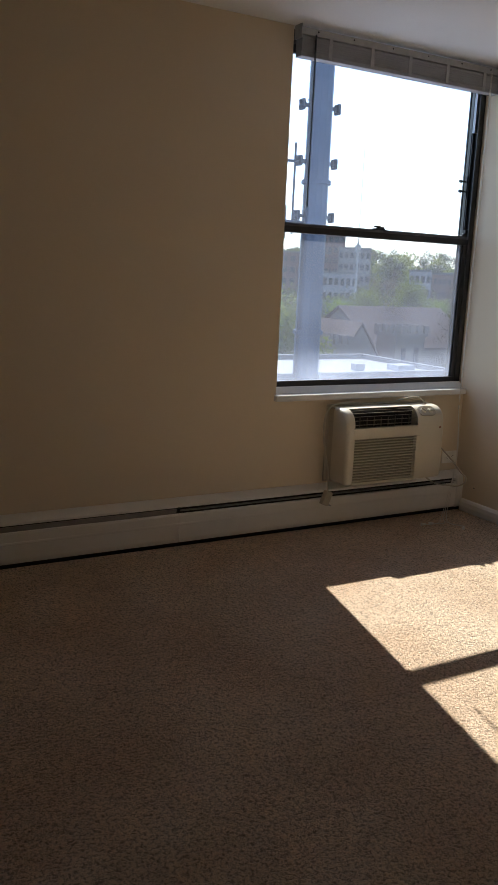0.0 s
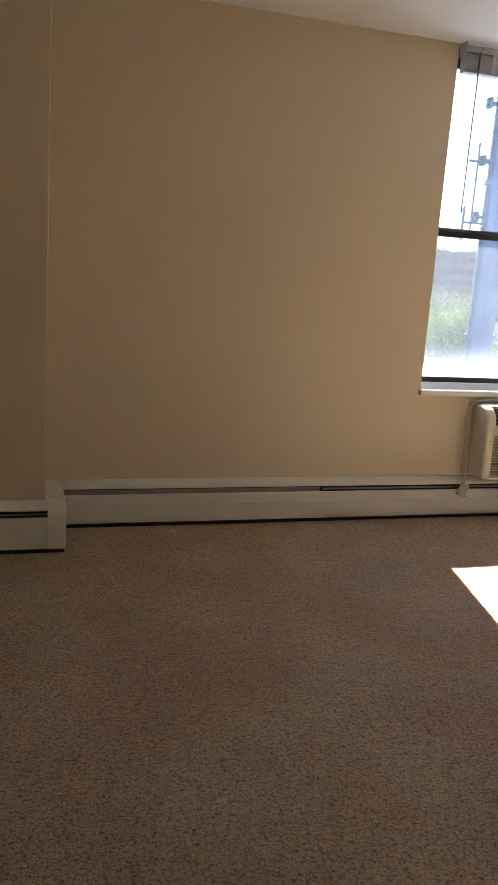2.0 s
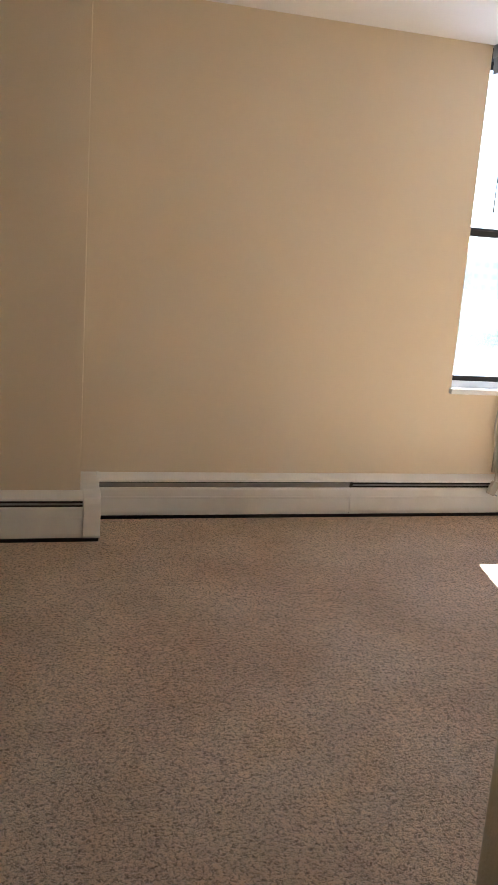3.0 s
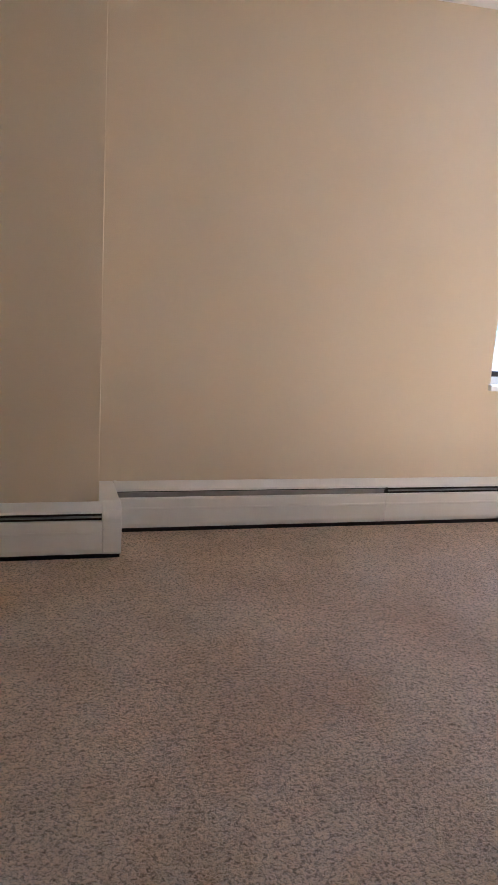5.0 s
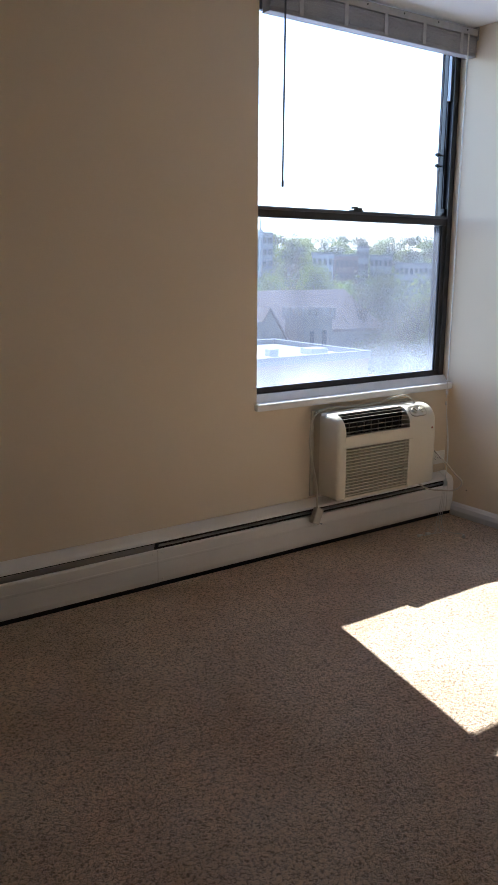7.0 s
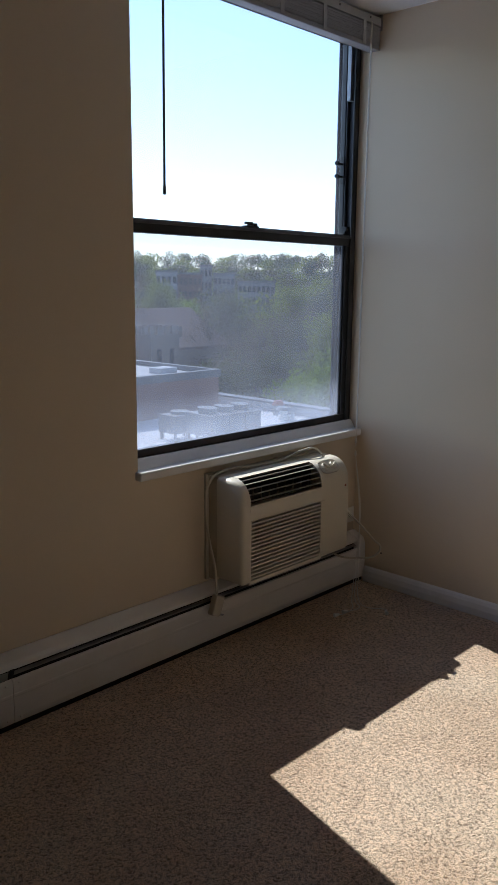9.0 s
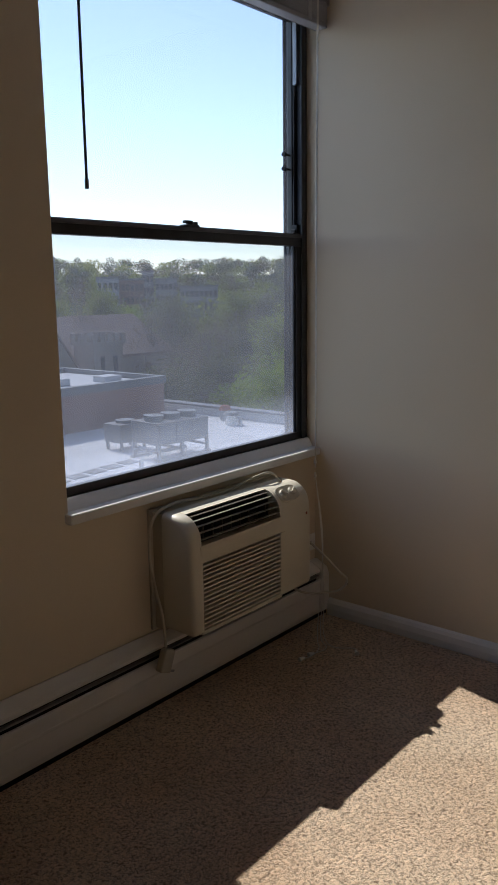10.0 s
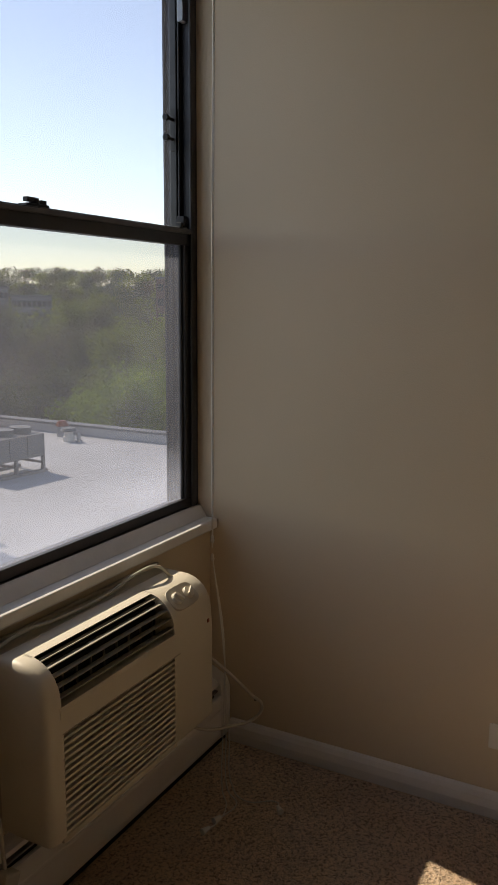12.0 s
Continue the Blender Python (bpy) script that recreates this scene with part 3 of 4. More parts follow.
        r1 = [bm.verts.new((lx1, y, zz)) for y, zz in prof]
        for q in range(5):
            bm.faces.new((r0[q], r0[(q + 1) % 5], r1[(q + 1) % 5], r1[q]))
        bm.faces.new(r0)
        bm.faces.new(r1[::-1])
        part(obj("louvre", bm, PLASTIC))
    part(box("bezel", lx0 - 0.004, lx1 + 0.004, -0.1895, -0.17, 0.247, 0.262, PLASTIC, bevel=0.003))
    part(box("panel_line", lx0 + 0.0, gx1 + 0.02, -0.1912, -0.1885, 0.4865, 0.4885, PLASTIC2))
    # control panel with two knobs, lying on the brow
    slope = Matrix.Translation((-0.404, -0.158, 0.609)) @ Matrix.Rotation(radians(42), 4, 'X')
    bm = bmesh.new()
    pts = []
    for i in range(28):
        t = 2 * math.pi * i / 28
        sx, sy = math.cos(t), math.sin(t)
        pts.append((0.056 * math.copysign(abs(sx) ** 0.55, sx), 0.031 * math.copysign(abs(sy) ** 0.55, sy)))
    lo = [bm.verts.new(slope @ Vector((x, y, -0.022))) for x, y in pts]
    hi = [bm.verts.new(slope @ Vector((x, y, 0.0060))) for x, y in pts]
    for i in range(28):
        bm.faces.new((lo[i], lo[(i + 1) % 28], hi[(i + 1) % 28], hi[i]))
    bm.faces.new(hi)
    bm.faces.new(lo[::-1])
    part(obj("control_panel", bm, PLASTIC2, bevel=0.0008))
    for kx in (-0.026, 0.024):
        bm = bmesh.new()
        add_cyl(bm, slope @ Vector((kx, 0, 0.005)), slope @ Vector((kx, 0, 0.014)), 0.0165, 0.0145, 20)
        add_box(bm, kx - 0.0028, kx + 0.0028, -0.014, 0.014, 0.014, 0.021, turn=slope @ Matrix.Translation((kx, 0, 0)) @ Matrix.Rotation(radians(35 if kx < 0 else -60), 4, 'Z') @ Matrix.Translation((-kx, 0, 0)))
        part(obj("knob", bm, PLASTIC, bevel=0.0008))
    part(box("badge", -0.330, -0.322, -0.1908, -0.188, 0.520, 0.530, RUST, bevel=0.001))
    # supply cord over the top, down the side to its loose plug
    part(tube("supply_cord", [(-0.350, -0.095, 0.632), (-0.385, -0.075, 0.668), (-0.45, -0.06, 0.668), (-0.56, -0.05, 0.646), (-0.72, -0.045, 0.644), (-0.87, -0.045, 0.652), (-0.955, -0.05, 0.625),
                             (-0.985, -0.056, 0.54), (-0.978, -0.066, 0.42), (-0.962, -0.082, 0.30), (-0.968, -0.098, 0.205)], 0.0045, CORD))
    m = Matrix.Translation((-0.978, -0.104, 0.176)) @ Matrix.Rotation(radians(22), 4, 'Y')
    bm = bmesh.new()
    add_box(bm, -0.022, 0.022, -0.018, 0.012, -0.042, 0.034, turn=m)
    part(obj("plug", bm, CORD, bevel=0.006))
    bm = bmesh.new()
    for dx in (-0.012, 0.004):
        add_box(bm, 0.020, 0.036, -0.006 + dx, -0.004 + dx, -0.036, -0.029, turn=m)
    part(obj("prong", bm, STEEL))
    return a


build_ac()


# ---- outlets ----
def build_outlet(m, label):
    o = tagged(empty("outlet"), label, "outlet", group="wall outlets")
    pl = box("plate", -0.035, 0.035, -0.006, -0.0005, -0.057, 0.057, PLATE, o, bevel=0.0025)
    for z in (-0.02, 0.02):
        bm = bmesh.new()
        add_cyl(bm, (0, -0.0055, z), (0, -0.0078, z), 0.0165, n=20)
        obj("socket", bm, PLATE, o, bevel=0.0006)
        boxes("slot", [(-0.0075, -0.0055, -0.0082, -0.0074, z - 0.002, z + 0.007), (0.0055, 0.0075, -0.0082, -0.0074, z - 0.002, z + 0.006), (-0.002, 0.002, -0.0082, -0.0074, z - 0.010, z - 0.006)], BLACK, o)
    cyl("screw", (0, -0.0055, 0), (0, -0.0072, 0), 0.003, STEEL, o, n=10)
    o.matrix_basis = m
    return o


build_outlet(pose(-0.064, 0, 0.302) @ Matrix.Rotation(radians(90), 4, 'Y'), "cream duplex outlet plate lying sideways on the wall")
build_outlet(pose(0, -0.907, 0.225, 0, 0, -90) @ Matrix.Rotation(radians(90), 4, 'Y'), "cream duplex outlet plate lying sideways low on the side wall")

# cable that loops out beside the air conditioner
cab = tagged(tube("cable", [(-0.294, -0.140, 0.425), (-0.285, -0.165, 0.405), (-0.255, -0.210, 0.355), (-0.215, -0.258, 0.285), (-0.188, -0.277, 0.245), (-0.200, -0.264, 0.214), (-0.260, -0.215, 0.203),
                           (-0.325, -0.175, 0.215), (-0.371, -0.155, 0.246)], 0.0042, CORD), "grey cable looping out of the air conditioner over the heater", "cable")
box("nail_hole", -0.004, -0.0005, -0.162, -0.156, 0.145, 0.151, BLACK)
tagged(bpy.data.objects["nail_hole"], "small dark hole low in the side wall", "hole", kind="structure")


# ---- outside: the ground and hills ----
GROUND_Z = -20.0


def ground_height(x, y):
    r = math.hypot(x, y)
    t = min(1, max(0, (r - 170) / 330))
    h = GROUND_Z + t * t * (3 - 2 * t) * 30
    return h + 2.0 * noise.noise(Vector((x * 0.006, y * 0.006, 0))) * min(1, r / 200)


bm = bmesh.new()
rings = [0, 20, 40, 60, 80, 100, 130, 160, 190, 220, 250, 280, 310, 340, 370, 400, 440, 500, 600, 900, 1600, 3500]
prev = None
for r in rings:
    cur = [bm.verts.new((r * math.sin(2 * math.pi * i / 72), r * math.cos(2 * math.pi * i / 72), ground_height(r * math.sin(2 * math.pi * i / 72), r * math.cos(2 * math.pi * i / 72)))) for i in range(72)] if r else [bm.verts.new((0, 0, GROUND_Z))]
    if prev:
        for i in range(72):
            j = (i + 1) % 72
            if len(prev) == 1:
                bm.faces.new((prev[0], cur[i], cur[j]))
            else:
                bm.faces.new((prev[i], cur[i], cur[j], prev[j]))
    prev = cur
tagged(obj("ground", bm, EARTH, smooth=True), "grassy town ground rising to wooded hills", "ground", kind="structure")


def polar(az, d, z=0.0):
    a = radians(az + 1.7)                                 # the view's bearing from the room's axis
    return (-2.8 + d * math.sin(a), -2.6 + d * math.cos(a), z)


# ---- the neighbouring flat roof ----
ROOF_Z = -5.5
nb = tagged(empty("neighbour_building", 10, 20, GROUND_Z), "lower brick building with a white flat roof", "building")


def nb_part(ob):
    for o in (ob if isinstance(ob, list) else [ob]):
        o.parent = nb
        o.matrix_parent_inverse = Matrix.Translation((-10, -20, -GROUND_Z))
    return ob


nb_part(box("wall", -24, 30, 0.9, 40, GROUND_Z, ROOF_Z - 0.05, BRICK))
nb_part(box("roof", -23.9, 29.9, 1.0, 39.9, ROOF_Z - 0.05, ROOF_Z, MEMBRANE))
nb_part(boxes("parapet", [(29.6, 30.05, 0.9, 40.05, ROOF_Z - 0.3, ROOF_Z + 0.45), (-24, 29.6, 39.6, 40.05, ROOF_Z - 0.3, ROOF_Z + 0.45)], MEMBRANE))
nb_part(boxes("coping", [(29.5, 30.15, 0.9, 40.15, ROOF_Z + 0.45, ROOF_Z + 0.55), (-24, 29.5, 39.5, 40.15, ROOF_Z + 0.45, ROOF_Z + 0.55)], COPING))
ph = [(4, 27.9, 29.5, 38.0, ROOF_Z, -3.65)]
nb_part(boxes("penthouse_wall", ph, BRICK))
nb_part(box("penthouse_roof", 4.3, 27.6, 29.8, 37.7, -3.65, -3.52, MEMBRANE))
nb_part(boxes("coping", [(3.9, 28.0, 29.4, 29.75, -3.65, -3.25), (3.9, 28.0, 37.75, 38.1, -3.65, -3.25), (27.65, 28.0, 29.75, 37.75, -3.65, -3.25), (3.9, 4.25, 29.75, 37.75, -3.65, -3.25)], COPING))
nb_part(boxes("roof_hatch", [(16.0, 17.8, 25.2, 26.3, ROOF_Z, ROOF_Z + 0.45), (25.4, 26.6, 31.4, 32.4, -3.52, -3.2), (23.0, 23.6, 32, 32.5, -3.52, -3.15)], MEMBRANE, bevel=0.03))
nb_part(boxes("roof_pad", [(12.6 + i * 0.95, 13.3 + i * 0.95, 21.2 + 0.12 * i, 21.8 + 0.12 * i, ROOF_Z, ROOF_Z + 0.04) for i in range(7)] + [(10.2 + i * 0.95, 10.9 + i * 0.95, 18.4 + 0.12 * i, 19.0 + 0.12 * i, ROOF_Z, ROOF_Z + 0.04) for i in range(6)], PAD))
nb_part(boxes("wall_lamp", [(19.2, 19.55, 29.35, 29.5, -4.45, -4.15)], PLATE))


def build_chiller(m):
    c = tagged(empty("rooftop_chiller"), "galvanised rooftop chiller on steel legs with fans on top", "air handler")
    boxes("casing", [(-1.75, 1.75, -0.85, 0.85, 0.55, 1.30)], UNIT, c, bevel=0.02)
    boxes("panel", [(-1.70 + i * 1.15, -0.62 + i * 1.15, -0.875, -0.85, 0.62, 1.24) for i in range(3)] + [(1.75, 1.775, -0.78, 0.78, 0.62, 1.24)], COPING, c)
    boxes("leg", [(sx - 0.07, sx + 0.07, sy - 0.07, sy + 0.07, 0, 0.55) for sx in (-1.68, -0.1, 1.68) for sy in (-0.78, 0.78)], UNIT, c)
    boxes("base_rail", [(-1.9, 1.9, sy - 0.08, sy + 0.08, 0, 0.1) for sy in (-0.78, 0.78)] + [(sx - 0.05, sx + 0.05, -0.8, 0.8, 0.28, 0.36) for sx in (-1.68, -0.1, 1.68)], UNIT, c)
    for i in range(3):
        bm = bmesh.new()
        add_cyl(bm, (-1.15 + i * 1.15, 0, 1.30), (-1.15 + i * 1.15, 0, 1.50), 0.46, 0.48, 20)
        obj("fan_shroud", bm, COPING, c)
    c.matrix_basis = m
    return c


chiller = build_chiller(pose(20.8, 21.9, ROOF_Z, 0, 0, -4))
chiller.scale = (0.78, 1.0, 1.2)
c2 = tagged(empty("condenser_unit"), "small grey rooftop condenser on a frame", "air handler")
boxes("casing", [(-0.75, 0.75, -0.55, 0.55, 0.35, 1.15)], UNIT, c2, bevel=0.02)
boxes("leg", [(sx - .05, sx + .05, sy - .05, sy + .05, 0, .35) for sx in (-.65, .65) for sy in (-.45, .45)], UNIT, c2)
boxes("grille", [(-0.68, 0.68, -0.57, -0.55, 0.45 + i * 0.13, 0.53 + i * 0.13) for i in range(5)], COPING, c2)
cyl("fan_shroud", (0, 0, 1.15), (0, 0, 1.27), 0.42, COPING, c2, n=18)
c2.matrix_basis = pose(20.7, 24.6, ROOF_Z)
v = tagged(empty("roof_vent"), "white roof exhaust vent with a flat grey cap", "vent")
cyl("base", (0, 0, 0), (0, 0, 0.25), 0.30, PLATE, v, n=18)
cyl("neck", (0, 0, 0.25), (0, 0, 0.52), 0.22, PLATE, v, n=18)
cyl("cap", (0, 0, 0.52), (0, 0, 0.66), 0.40, COPING, v, r1=0.30, n=18)
rv = tagged(empty("rusty_vent"), "rusty red vent hood beside the roof parapet", "vent")
cyl("base", (0, 0, 0), (0, 0, 0.55), 0.26, STEEL, rv, n=16)
cyl("hood", (0, 0, 0.55), (0, 0, 0.80), 0.34, RUST, rv, r1=0.20, n=16)
rv.matrix_basis = pose(28.9, 26.0, ROOF_Z)
v.matrix_basis = pose(28.0, 24.8, ROOF_Z)
v2 = tagged(empty("roof_pipe"), "short grey vent pipe on the roof", "vent", group="vent pipes")
cyl("pipe", (0, 0, 0), (0, 0, 0.45), 0.09, STEEL, v2, n=12)
cyl("collar", (0, 0, 0), (0, 0, 0.1), 0.16, MEMBRANE, v2, n=12)
v2.matrix_basis = pose(28.0, 24.2, ROOF_Z)
for p in ((13.6, 21.6), (17.9, 20.6), (18.3, 28.6)):
    copy_thing(v2, pose(p[0], p[1], ROOF_Z if p[1] < 27 else -3.52))


# ---- communications tower ----
def build_tower():
    x, y, _ = polar(31.4, 33.2)
    t = tagged(empty("communications_tower", x, y, ROOF_Z), "tall blue-grey steel monopole with antenna brackets and cables", "tower")
    bm = bmesh.new()
    add_cyl(bm, (0, 0, 0), (0, 0, 30), 0.56, 0.40, 12)
    obj("pole", bm, POLE, t)
    bm = bmesh.new()
    add_cyl(bm, (0, 0, 0), (0, 0, 0.12), 0.85, n=16)
    for z in (4.5, 10.5, 16.5, 22.5):
        add_cyl(bm, (0, 0, z), (0, 0, z + 0.16), 0.66 - z * 0.005, n=14)
    obj("flange", bm, POLE, t)
    for z in (9.25, 11.35, 13.45, 15.95):                     # brackets
        bm = bmesh.new()
        add_box(bm, -0.85, 0.85, -0.07, 0.07, z - 0.07, z + 0.07)
        for sx in (-0.85, 0.82):
            add_box(bm, sx - 0.05, sx + 0.05, -0.16, 0.16, z - 0.20, z + 0.20)
            add_box(bm, sx - 0.14, sx + 0.14, -0.05, 0.05, z + 0.05, z + 0.14)
            add_box(bm, sx - 0.14, sx + 0.14, -0.05, 0.05, z - 0.14, z - 0.05)
        obj("bracket", bm, DARKSTEEL, t)
    bm = bmesh.new()
    add_cyl(bm, (-1.05, 0, 8.5), (-1.05, 0, 12.0), 0.045, n=8)
    add_box(bm, -1.45, -0.5, -0.04, 0.04, 11.25, 11.35)
    add_box(bm, -1.45, -0.5, -0.04, 0.04, 8.95, 9.05)
    add_cyl(bm, (-1.4, 0, 8.3), (-1.4, 0, 9.6), 0.06, n=8)
    obj("antenna", bm, DARKSTEEL, t)
    bm = bmesh.new()
    for dx in (-0.62, -0.56):
        add_cyl(bm, (dx, -0.1, 0.3), (dx + 0.13, -0.1, 29), 0.025, n=6)
    for i in range(46):
        zz = 1 + i * 0.6
        add_box(bm, -0.72 + zz * 0.0045, -0.5 + zz * 0.0045, -0.12, -0.08, zz, zz + 0.035)
    obj("cable_ladder", bm, DARKSTEEL, t)
    return t


build_tower()

# ---- church with two crenellated towers ----
ch = tagged(empty("church", 58, 80, GROUND_Z), "stone church with a dark steep roof and two crenellated towers", "church")


def ch_part(ob):
    for o in (ob if isinstance(ob, list) else [ob]):
        o.parent = ch
        o.matrix_parent_inverse = Matrix.Translation((-58, -80, -GROUND_Z))
    return ob


def gable(name, x0, x1, y0, y1, z0, eave, ridge, along='x'):
    """Walls with gable ends, and two roof slabs."""
    bm = bmesh.new()
    add_box(bm, x0, x1, y0, y1, z0, eave)
    ym, xm = (y0 + y1) / 2, (x0 + x1) / 2
    if along == 'x':
        for x in (x0, x1):
            a = [bm.verts.new((x + s, y, z)) for s in (-0.2, 0.2) for y, z in ((y0, eave), (y1, eave), (ym, ridge))]
            bm.faces.new(a[:3]); bm.faces.new(a[3:])
            bm.faces.new((a[0], a[2], a[5], a[3])); bm.faces.new((a[1], a[4], a[5], a[2]))
    else:
        for y in (y0, y1):
            a = [bm.verts.new((x, y + s, z)) for s in (-0.2, 0.2) for x, z in ((x0, eave), (x1, eave), (xm, ridge))]
            bm.faces.new(a[:3]); bm.faces.new(a[3:])
            bm.faces.new((a[0], a[2], a[5], a[3])); bm.faces.new((a[1], a[4], a[5], a[2]))
    ch_part(obj("wall", bm, STONE))
    bm = bmesh.new()
    o = 0.5
    if along == 'x':
        for ye, sgn in ((y0 - o, 1), (y1 + o, -1)):
            ze = eave - o * (ridge - eave) / (ym - y0)
            v = [bm.verts.new(p) for p in ((x0 - o, ye, ze), (x1 + o, ye, ze), (x1 + o, ym, ridge), (x0 - o, ym, ridge), (x0 - o, ye, ze + .3), (x1 + o, ye, ze + .3), (x1 + o, ym, ridge + .3), (x0 - o, ym, ridge + .3))]
            for f in ((0, 1, 2, 3), (4, 5, 6, 7), (0, 1, 5, 4), (1, 2, 6, 5), (3, 0, 4, 7)):
                bm.faces.new([v[i] for i in f])
    else:
        for xe in (x0 - o, x1 + o):
            ze = eave - o * (ridge - eave) / (xm - x0)
            v = [bm.verts.new(p) for p in ((xe, y0 - o, ze), (xe, y1 + o, ze), (xm, y1 + o, ridge), (xm, y0 - o, ridge), (xe, y0 - o, ze + .3), (xe, y1 + o, ze + .3), (xm, y1 + o, ridge + .3), (xm, y0 - o, ridge + .3))]
            for f in ((0, 1, 2, 3), (4, 5, 6, 7), (0, 1, 5, 4), (1, 2, 6, 5), (3, 0, 4, 7)):
                bm.faces.new([v[i] for i in f])
    ch_part(obj("roof", bm, SLATE))


gable("nave", 57.5, 73.5, 75, 90, GROUND_Z, -6.6, -2.2, 'x')
gable("transept", 49.0, 56.0, 71.5, 83, GROUND_Z, -8.6, -3.6, 'y')


def church_tower(x0, x1, y0, y1, top):
    rows = [(x0, x1, y0, y1, GROUND_Z, top - 0.9), (x0 - 0.25, x1 + 0.25, y0 - 0.25, y1 + 0.25, top - 1.3, top - 0.9)]
    n = 5
    w = (x1 - x0 + 0.5) / (2 * n - 1)
    for i in range(n):
        a = x0 - 0.25 + 2 * i * w
        for yy in (y0 - 0.25, y1 - 0.15):
            rows.append((a, a + w, yy, yy + 0.4, top - 0.9, top))
    for i in range(1, n - 1):
        a = y0 - 0.25 + 2 * i * w
        for xx in (x0 - 0.25, x1 - 0.15):
            rows.append((xx, xx + 0.4, a, a + w, top - 0.9, top))
    ch_part(boxes("tower", rows, STONE))
    ch_part(boxes("louvred_window", [(x0 + 0.9, x0 + 1.5, y0 - 0.06, y0, top - 6.5, top - 2.6), (x1 - 1.5, x1 - 0.9, y0 - 0.06, y0, top - 6.5, top - 2.6)], PANE))


church_tower(56.6, 60.9, 70.0, 73.6, -3.55)
church_tower(45.0, 48.6, 68, 71.6, -4.6)


# ---- far buildings ----
def far_building(az0, az1, d, top_el, depth, material, floors, bays, label, roof=None, top2=None):
    a, b = Vector(polar(az0, d)), Vector(polar(az1, d))
    ux = (b - a).normalized()
    w = (b - a).length
    top = 1.33 + d * math.tan(radians(top_el))
    mid = (a + b) / 2
    ob = tagged(empty("far_building", *mid[:2], GROUND_Z - 2), label, "building", group="far town buildings")
    uy = Vector((-ux.y, ux.x, 0))
    m = Matrix(((ux.x, uy.x, 0, 0), (ux.y, uy.y, 0, 0), (0, 0, 1, 0), (0, 0, 0, 1)))
    h = top - (GROUND_Z - 2)
    box("wall", -w / 2, w / 2, 0, depth, 0, h, material, ob)
    boxes("parapet", [(-w / 2 - .2, w / 2 + .2, -0.2, depth + .2, h, h + 0.5)], COPING, ob)
    fh, bw = 3.3, w / bays
    rows = []
    for f in range(floors):
        z = h - 1.0 - f * fh
        for i in range(bays):
            x = -w / 2 + (i + 0.5) * bw
            rows.append((x - bw * 0.32, x + bw * 0.32, -0.05, 0.0, z - 1.6, z))
    boxes("window", rows, PANE, ob)
    ob.matrix_basis = Matrix.Translation((mid.x, mid.y, GROUND_Z - 2)) @ m
    return ob


far_building(27.5, 32.6, 250, 1.7, 22, FARRED, 4, 9, "brown brick apartment block")
far_building(31.6, 33.6, 262, 3.1, 16, FARRED, 6, 5, "taller brown brick tower block")
far_building(33.2, 35.4, 240, 2.1, 18, CONCRETE, 5, 6, "grey concrete office block with rows of windows")
far_building(30.5, 34.6, 190, 0.4, 14, FARWHITE, 3, 10, "low white building with a flat roof")
far_building(38.1, 39.6, 205, 0.75, 14, FARWHITE, 3, 4, "plain white rendered block")
far_building(39.4, 41.3, 215, 0.62, 14, FARRED, 3, 6, "low red brick block")
far_building(41.2, 42.0, 235, 1.15, 12, CONCRETE, 5, 3, "grey concrete stair tower block")
far_building(42.1, 43.6, 230, 0.62, 14, CONCRETE, 3, 5, "grey panelled office block")
far_building(43.8, 46.4, 225, 0.1, 16, CONCRETE, 2, 8, "low grey warehouse with a pale roof")
far_building(53.4, 56.5, 190, 1.35, 14, FARRED, 3, 5, "dark red brick house block on the hill")
x, y, _ = polar(34.5, 150)
am = tagged(empty("antenna_mast", x, y, GROUND_Z), "thin tall lattice antenna mast", "mast")
bm = bmesh.new()
add_cyl(bm, (0, 0, 0), (0, 0, 28), 0.28, 0.20, 8)
add_cyl(bm, (0, 0, 28), (0, 0, 45), 0.07, 0.05, 6)
add_box(bm, -0.5, 0.5, -0.3, 0.3, 26.2, 27.6)
obj("mast", bm, STEEL, am)


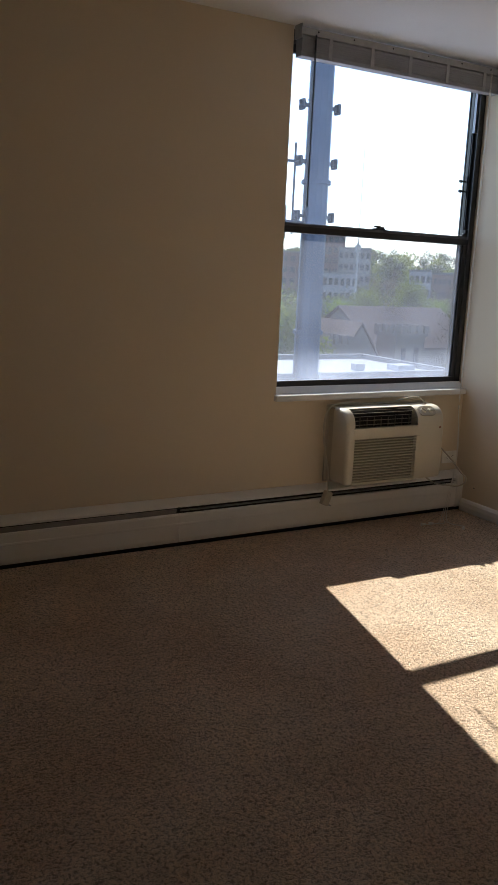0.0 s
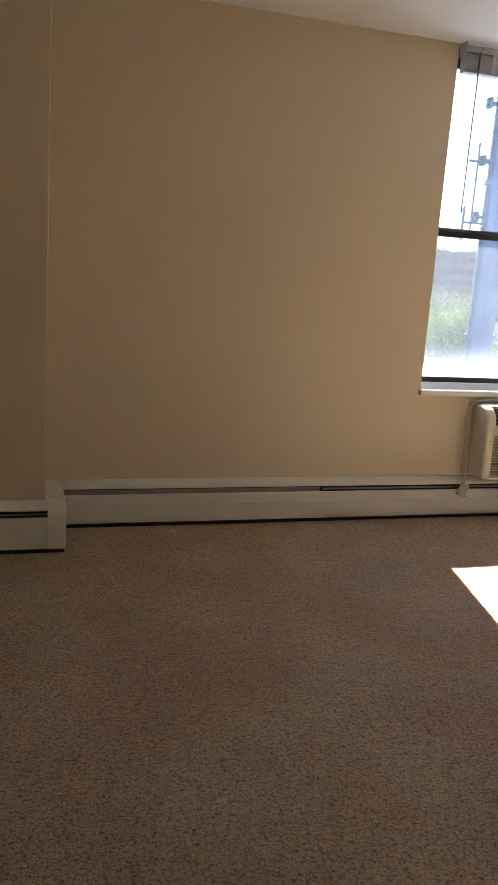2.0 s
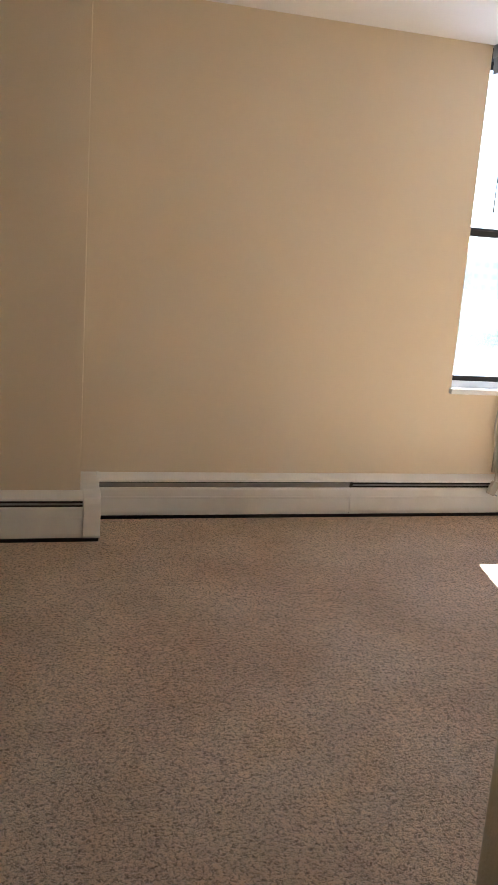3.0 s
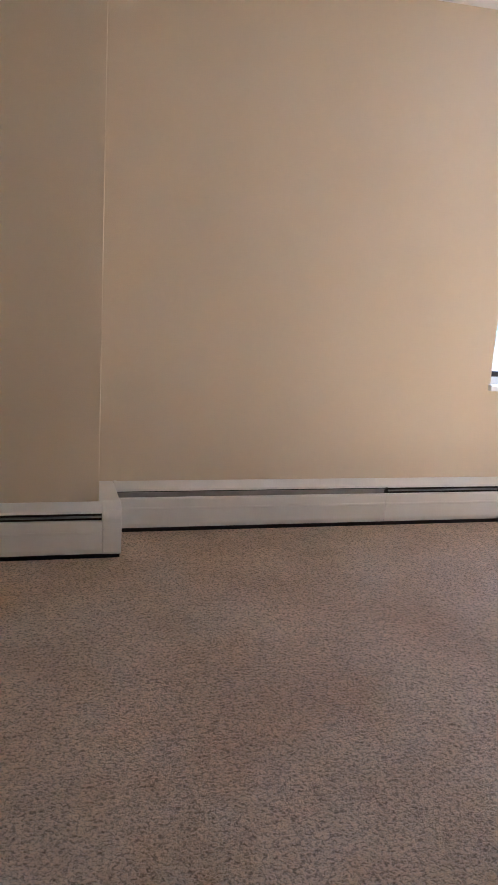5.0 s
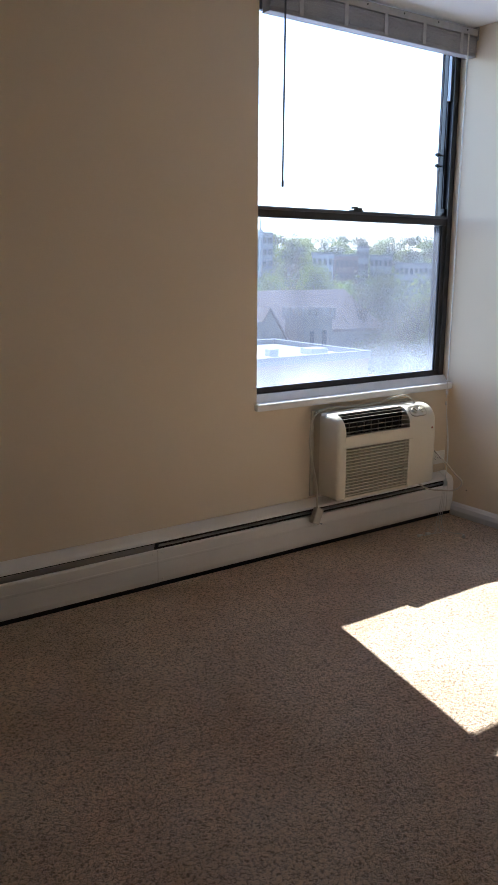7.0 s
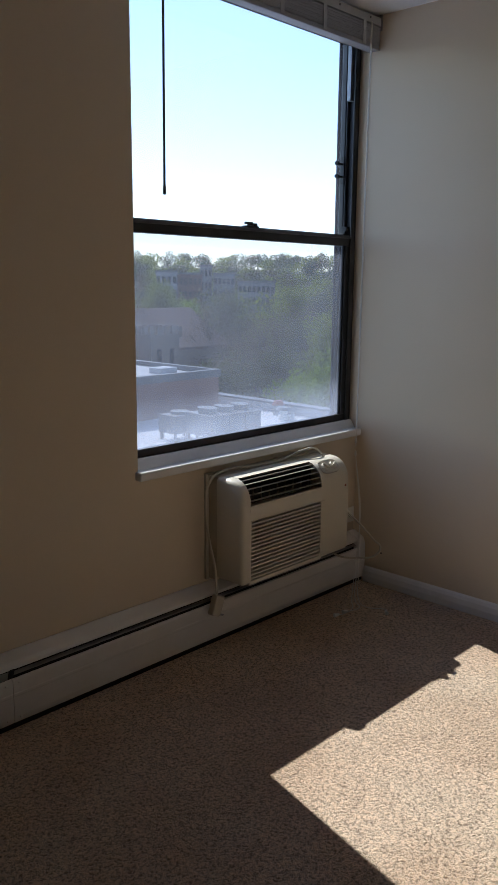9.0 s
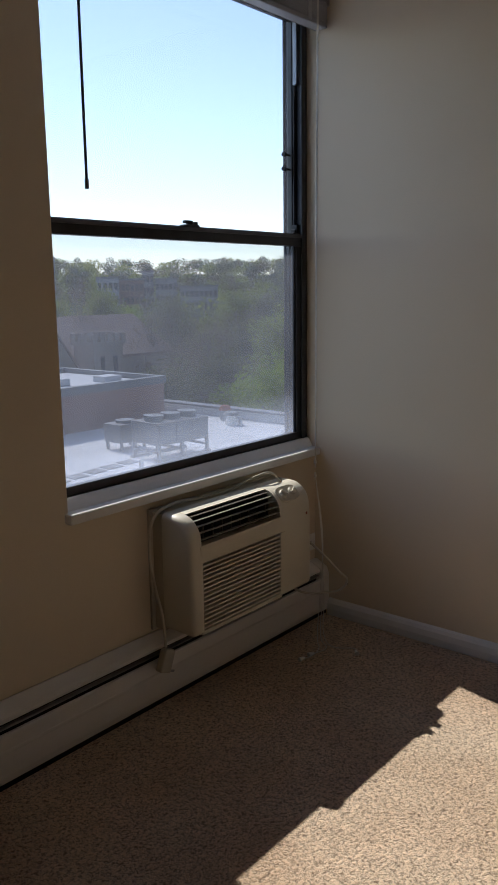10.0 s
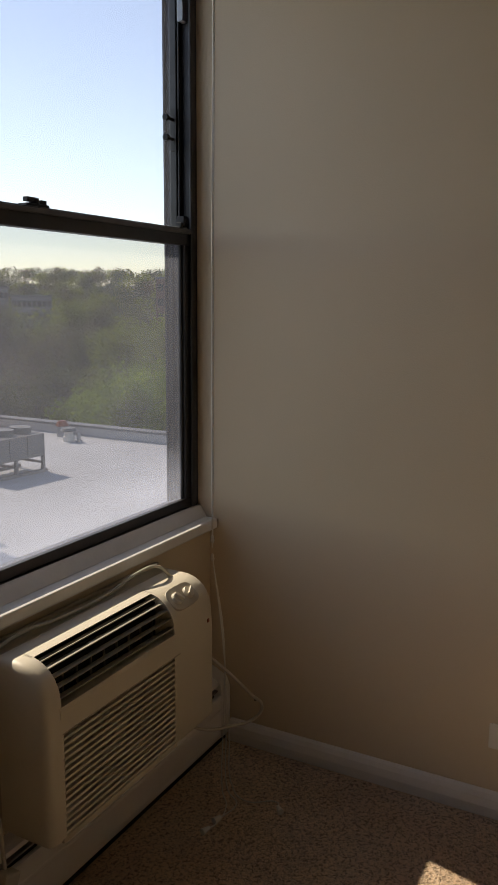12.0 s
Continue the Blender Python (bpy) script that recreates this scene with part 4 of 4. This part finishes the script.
# ---- trees ----
def tree_mesh(seed, height, spread, leaves, leaf, crown_from=0.3, airy=0.0):
    rnd = random.Random(seed)
    wood, crown = bmesh.new(), bmesh.new()
    add_cyl(wood, (0, 0, 0), (0.2, 0.1, height * 0.45), 0.028 * height * 0.8, 0.016 * height, 8, caps=False)
    add_cyl(wood, (0.2, 0.1, height * 0.45), (0, 0, height * 0.85), 0.016 * height, 0.004 * height, 7, caps=False)
    clumps = []
    for i in range(26):
        a, t = i * 2.4 + rnd.uniform(-.4, .4), crown_from + (0.95 - crown_from) * (i + rnd.random()) / 26
        reach = spread * math.sin(math.pi * min(1, 0.12 + 0.88 * (t - crown_from) / (1 - crown_from)) ** 0.8) * rnd.uniform(0.55, 1.05)
        base = Vector((0.1, 0.05, height * (t * 0.8)))
        tip = Vector((math.cos(a) * reach, math.sin(a) * reach, height * t + rnd.uniform(0, 0.06) * height))
        mid = base.lerp(tip, 0.5) + Vector((0, 0, 0.03 * height))
        add_cyl(wood, base, mid, 0.006 * height, 0.004 * height, 5, caps=False)
        add_cyl(wood, mid, tip, 0.004 * height, 0.0012 * height, 5, caps=False)
        for q in range(3):
            tw = mid.lerp(tip, rnd.uniform(0.2, 0.9))
            add_cyl(wood, tw, tw + Vector((rnd.gauss(0, 1), rnd.gauss(0, 1), rnd.uniform(0.2, 1.3))) * 0.055 * height, 0.0018 * height, 0.0006 * height, 4, caps=False)
        clumps += [(tip, spread * rnd.uniform(0.20, 0.34)), (mid, spread * rnd.uniform(0.16, 0.28))]
    clumps.append((Vector((0, 0, height * 0.93)), spread * 0.3))
    for i in range(leaves):
        c, r = clumps[rnd.randrange(len(clumps))]
        d = Vector((rnd.gauss(0, 1), rnd.gauss(0, 1), rnd.gauss(0, 0.8)))
        d = d.normalized() * r * rnd.random() ** 0.45
        p = c + d
        s = leaf * rnd.uniform(0.6, 1.3)
        u = Vector((rnd.gauss(0, 1), rnd.gauss(0, 1), rnd.gauss(0, 1))).normalized()
        w = u.orthogonal().normalized()
        k = u.cross(w)
        vs = [crown.verts.new(p + w * s), crown.verts.new(p + k * s * 0.55), crown.verts.new(p - w * s), crown.verts.new(p - k * s * 0.55)]
        crown.faces.new(vs)
    return wood, crown


def build_tree(name, seed, height, spread, leaves, leaf, leaf_mat, label, crown_from=0.3):
    t = tagged(empty(name), label, "tree", group="trees beyond the roof")
    wood, crown = tree_mesh(seed, height, spread, leaves, leaf, crown_from)
    obj("trunk", wood, BARK, t)
    obj("crown", crown, leaf_mat, t)
    return t


def place(t, az, d, top_el, height, turn=0):
    x, y, _ = polar(az, d)
    top = 1.33 + d * math.tan(radians(top_el))
    t.matrix_basis = pose(x, y, min(top - height, ground_height(x, y) + 0.5), 0, 0, turn)


tb = build_tree("leafy_tree", 1, 17, 5.6, 22000, 0.15, LEAF_BRIGHT, "bright yellow-green spring tree behind the roof")
place(tb, 50.6, 53, -5.6, 17)
tm = build_tree("leafy_tree", 2, 20, 6.2, 18000, 0.175, LEAF_MID, "fresh green spring tree with a domed crown")
place(tm, 50.2, 72, -2.3, 20, 40)
td = build_tree("leafy_tree", 3, 19, 5.5, 15000, 0.15, LEAF_DULL, "dull olive tree in early leaf")
place(td, 46.2, 66, -4.6, 19, 10)
tn = build_tree("budding_tree", 4, 18, 5.5, 5000, 0.12, LEAF_BUD, "almost bare brown tree with first buds", 0.25)
place(tn, 43.6, 74, -3.2, 18)


def more(src, az, d, el, height, turn):
    c = copy_thing(src, pose(0, 0, 0))
    place(c, az, d, el, height, turn)


for src, az, d, el, hgt, turn in (
        (tb, 52.6, 57, -5.2, 17, 80), (tb, 48.2, 58, -6.6, 17, 200), (tm, 54.2, 80, -1.5, 20, 130), (tm, 52.2, 88, -1.9, 20, 250), (tb, 55.6, 70, -3.0, 17, 20),
        (td, 48.2, 82, -2.6, 19, 70), (td, 44.6, 60, -6.2, 19, 190), (tn, 45.4, 84, -2.1, 18, 60), (tn, 46.8, 94, -1.5, 18, 160), (tn, 44.2, 66, -4.4, 18, 110),
        (td, 42.3, 62, -5.5, 19, 300), (tm, 38.2, 130, -0.2, 20, 30), (tb, 40.3, 140, -0.6, 17, 130), (tb, 33.6, 120, -0.5, 17, 90), (tm, 35.4, 128, -0.9, 20, 190),
        (td, 43.0, 120, -0.5, 19, 220), (tm, 47.6, 120, -0.4, 20, 310), (td, 49.6, 115, -0.3, 19, 20), (td, 51.8, 120, 0.1, 19, 100), (tm, 56.5, 95, -0.7, 20, 0),
        (tm, 29.2, 62, -2.6, 20, 70), (tb, 28.2, 70, -2.2, 17, 10), (tn, 36.6, 108, -1.2, 18, 200), (tn, 48.6, 104, -1.0, 18, 280), (td, 58.5, 80, -1.0, 19, 150), (tm, 60.5, 100, -0.5, 20, 50), (tn, 41.6, 108, -0.6, 18, 20)):
    more(src, az, d, el, hgt, turn)

# woods on the slopes, too many to count
bm = bmesh.new()
rnd = random.Random(9)
for i in range(1500):
    az, d = rnd.uniform(18, 72), rnd.uniform(115, 470)
    x, y, _ = polar(az, d)
    if 40 < x < 80 and 66 < y < 98:
        continue
    g = ground_height(x, y)
    hh = rnd.uniform(8, 12.5)
    rr = rnd.uniform(3.2, 5.5)
    idx = rnd.choice((0, 0, 1, 2, 3, 3))
    limit = 1.33 + d * math.tan(radians(2.2 if d > 260 else 0.3)) + rnd.uniform(-1.5, 0.8)
    if d < 260:
        limit = min(limit, g + 21) - rnd.uniform(0, 5)
        hh = max(5.0, limit - g)
        rr *= 1.15
    if g + hh > limit:
        hh = max(3.0, limit - g)
    s0 = 0.36 if d < 260 else 0.46
    for q in range(190 if d < 260 else 230):
        dd = Vector((rnd.gauss(0, 1), rnd.gauss(0, 1), rnd.gauss(0, 1))).normalized()
        p = Vector((x, y, g + hh * 0.62)) + Vector((dd.x * rr, dd.y * rr, dd.z * hh * 0.38)) * rnd.uniform(0.4, 1.02)
        u = Vector((rnd.gauss(0, 1), rnd.gauss(0, 1), rnd.gauss(0, 1))).normalized()
        w = u.orthogonal().normalized()
        k = u.cross(w)
        s = s0 * rnd.uniform(0.6, 1.3)
        f = bm.faces.new([bm.verts.new(p + w * s), bm.verts.new(p + k * s * 0.7), bm.verts.new(p - w * s), bm.verts.new(p - k * s * 0.7)])
        f.material_index = idx
tagged(obj("woodland", bm, [LEAF_FAR, LEAF_DULL, LEAF_BUD, LEAF_MID]), "distant spring woods covering the hills", "woods", kind="stuff")
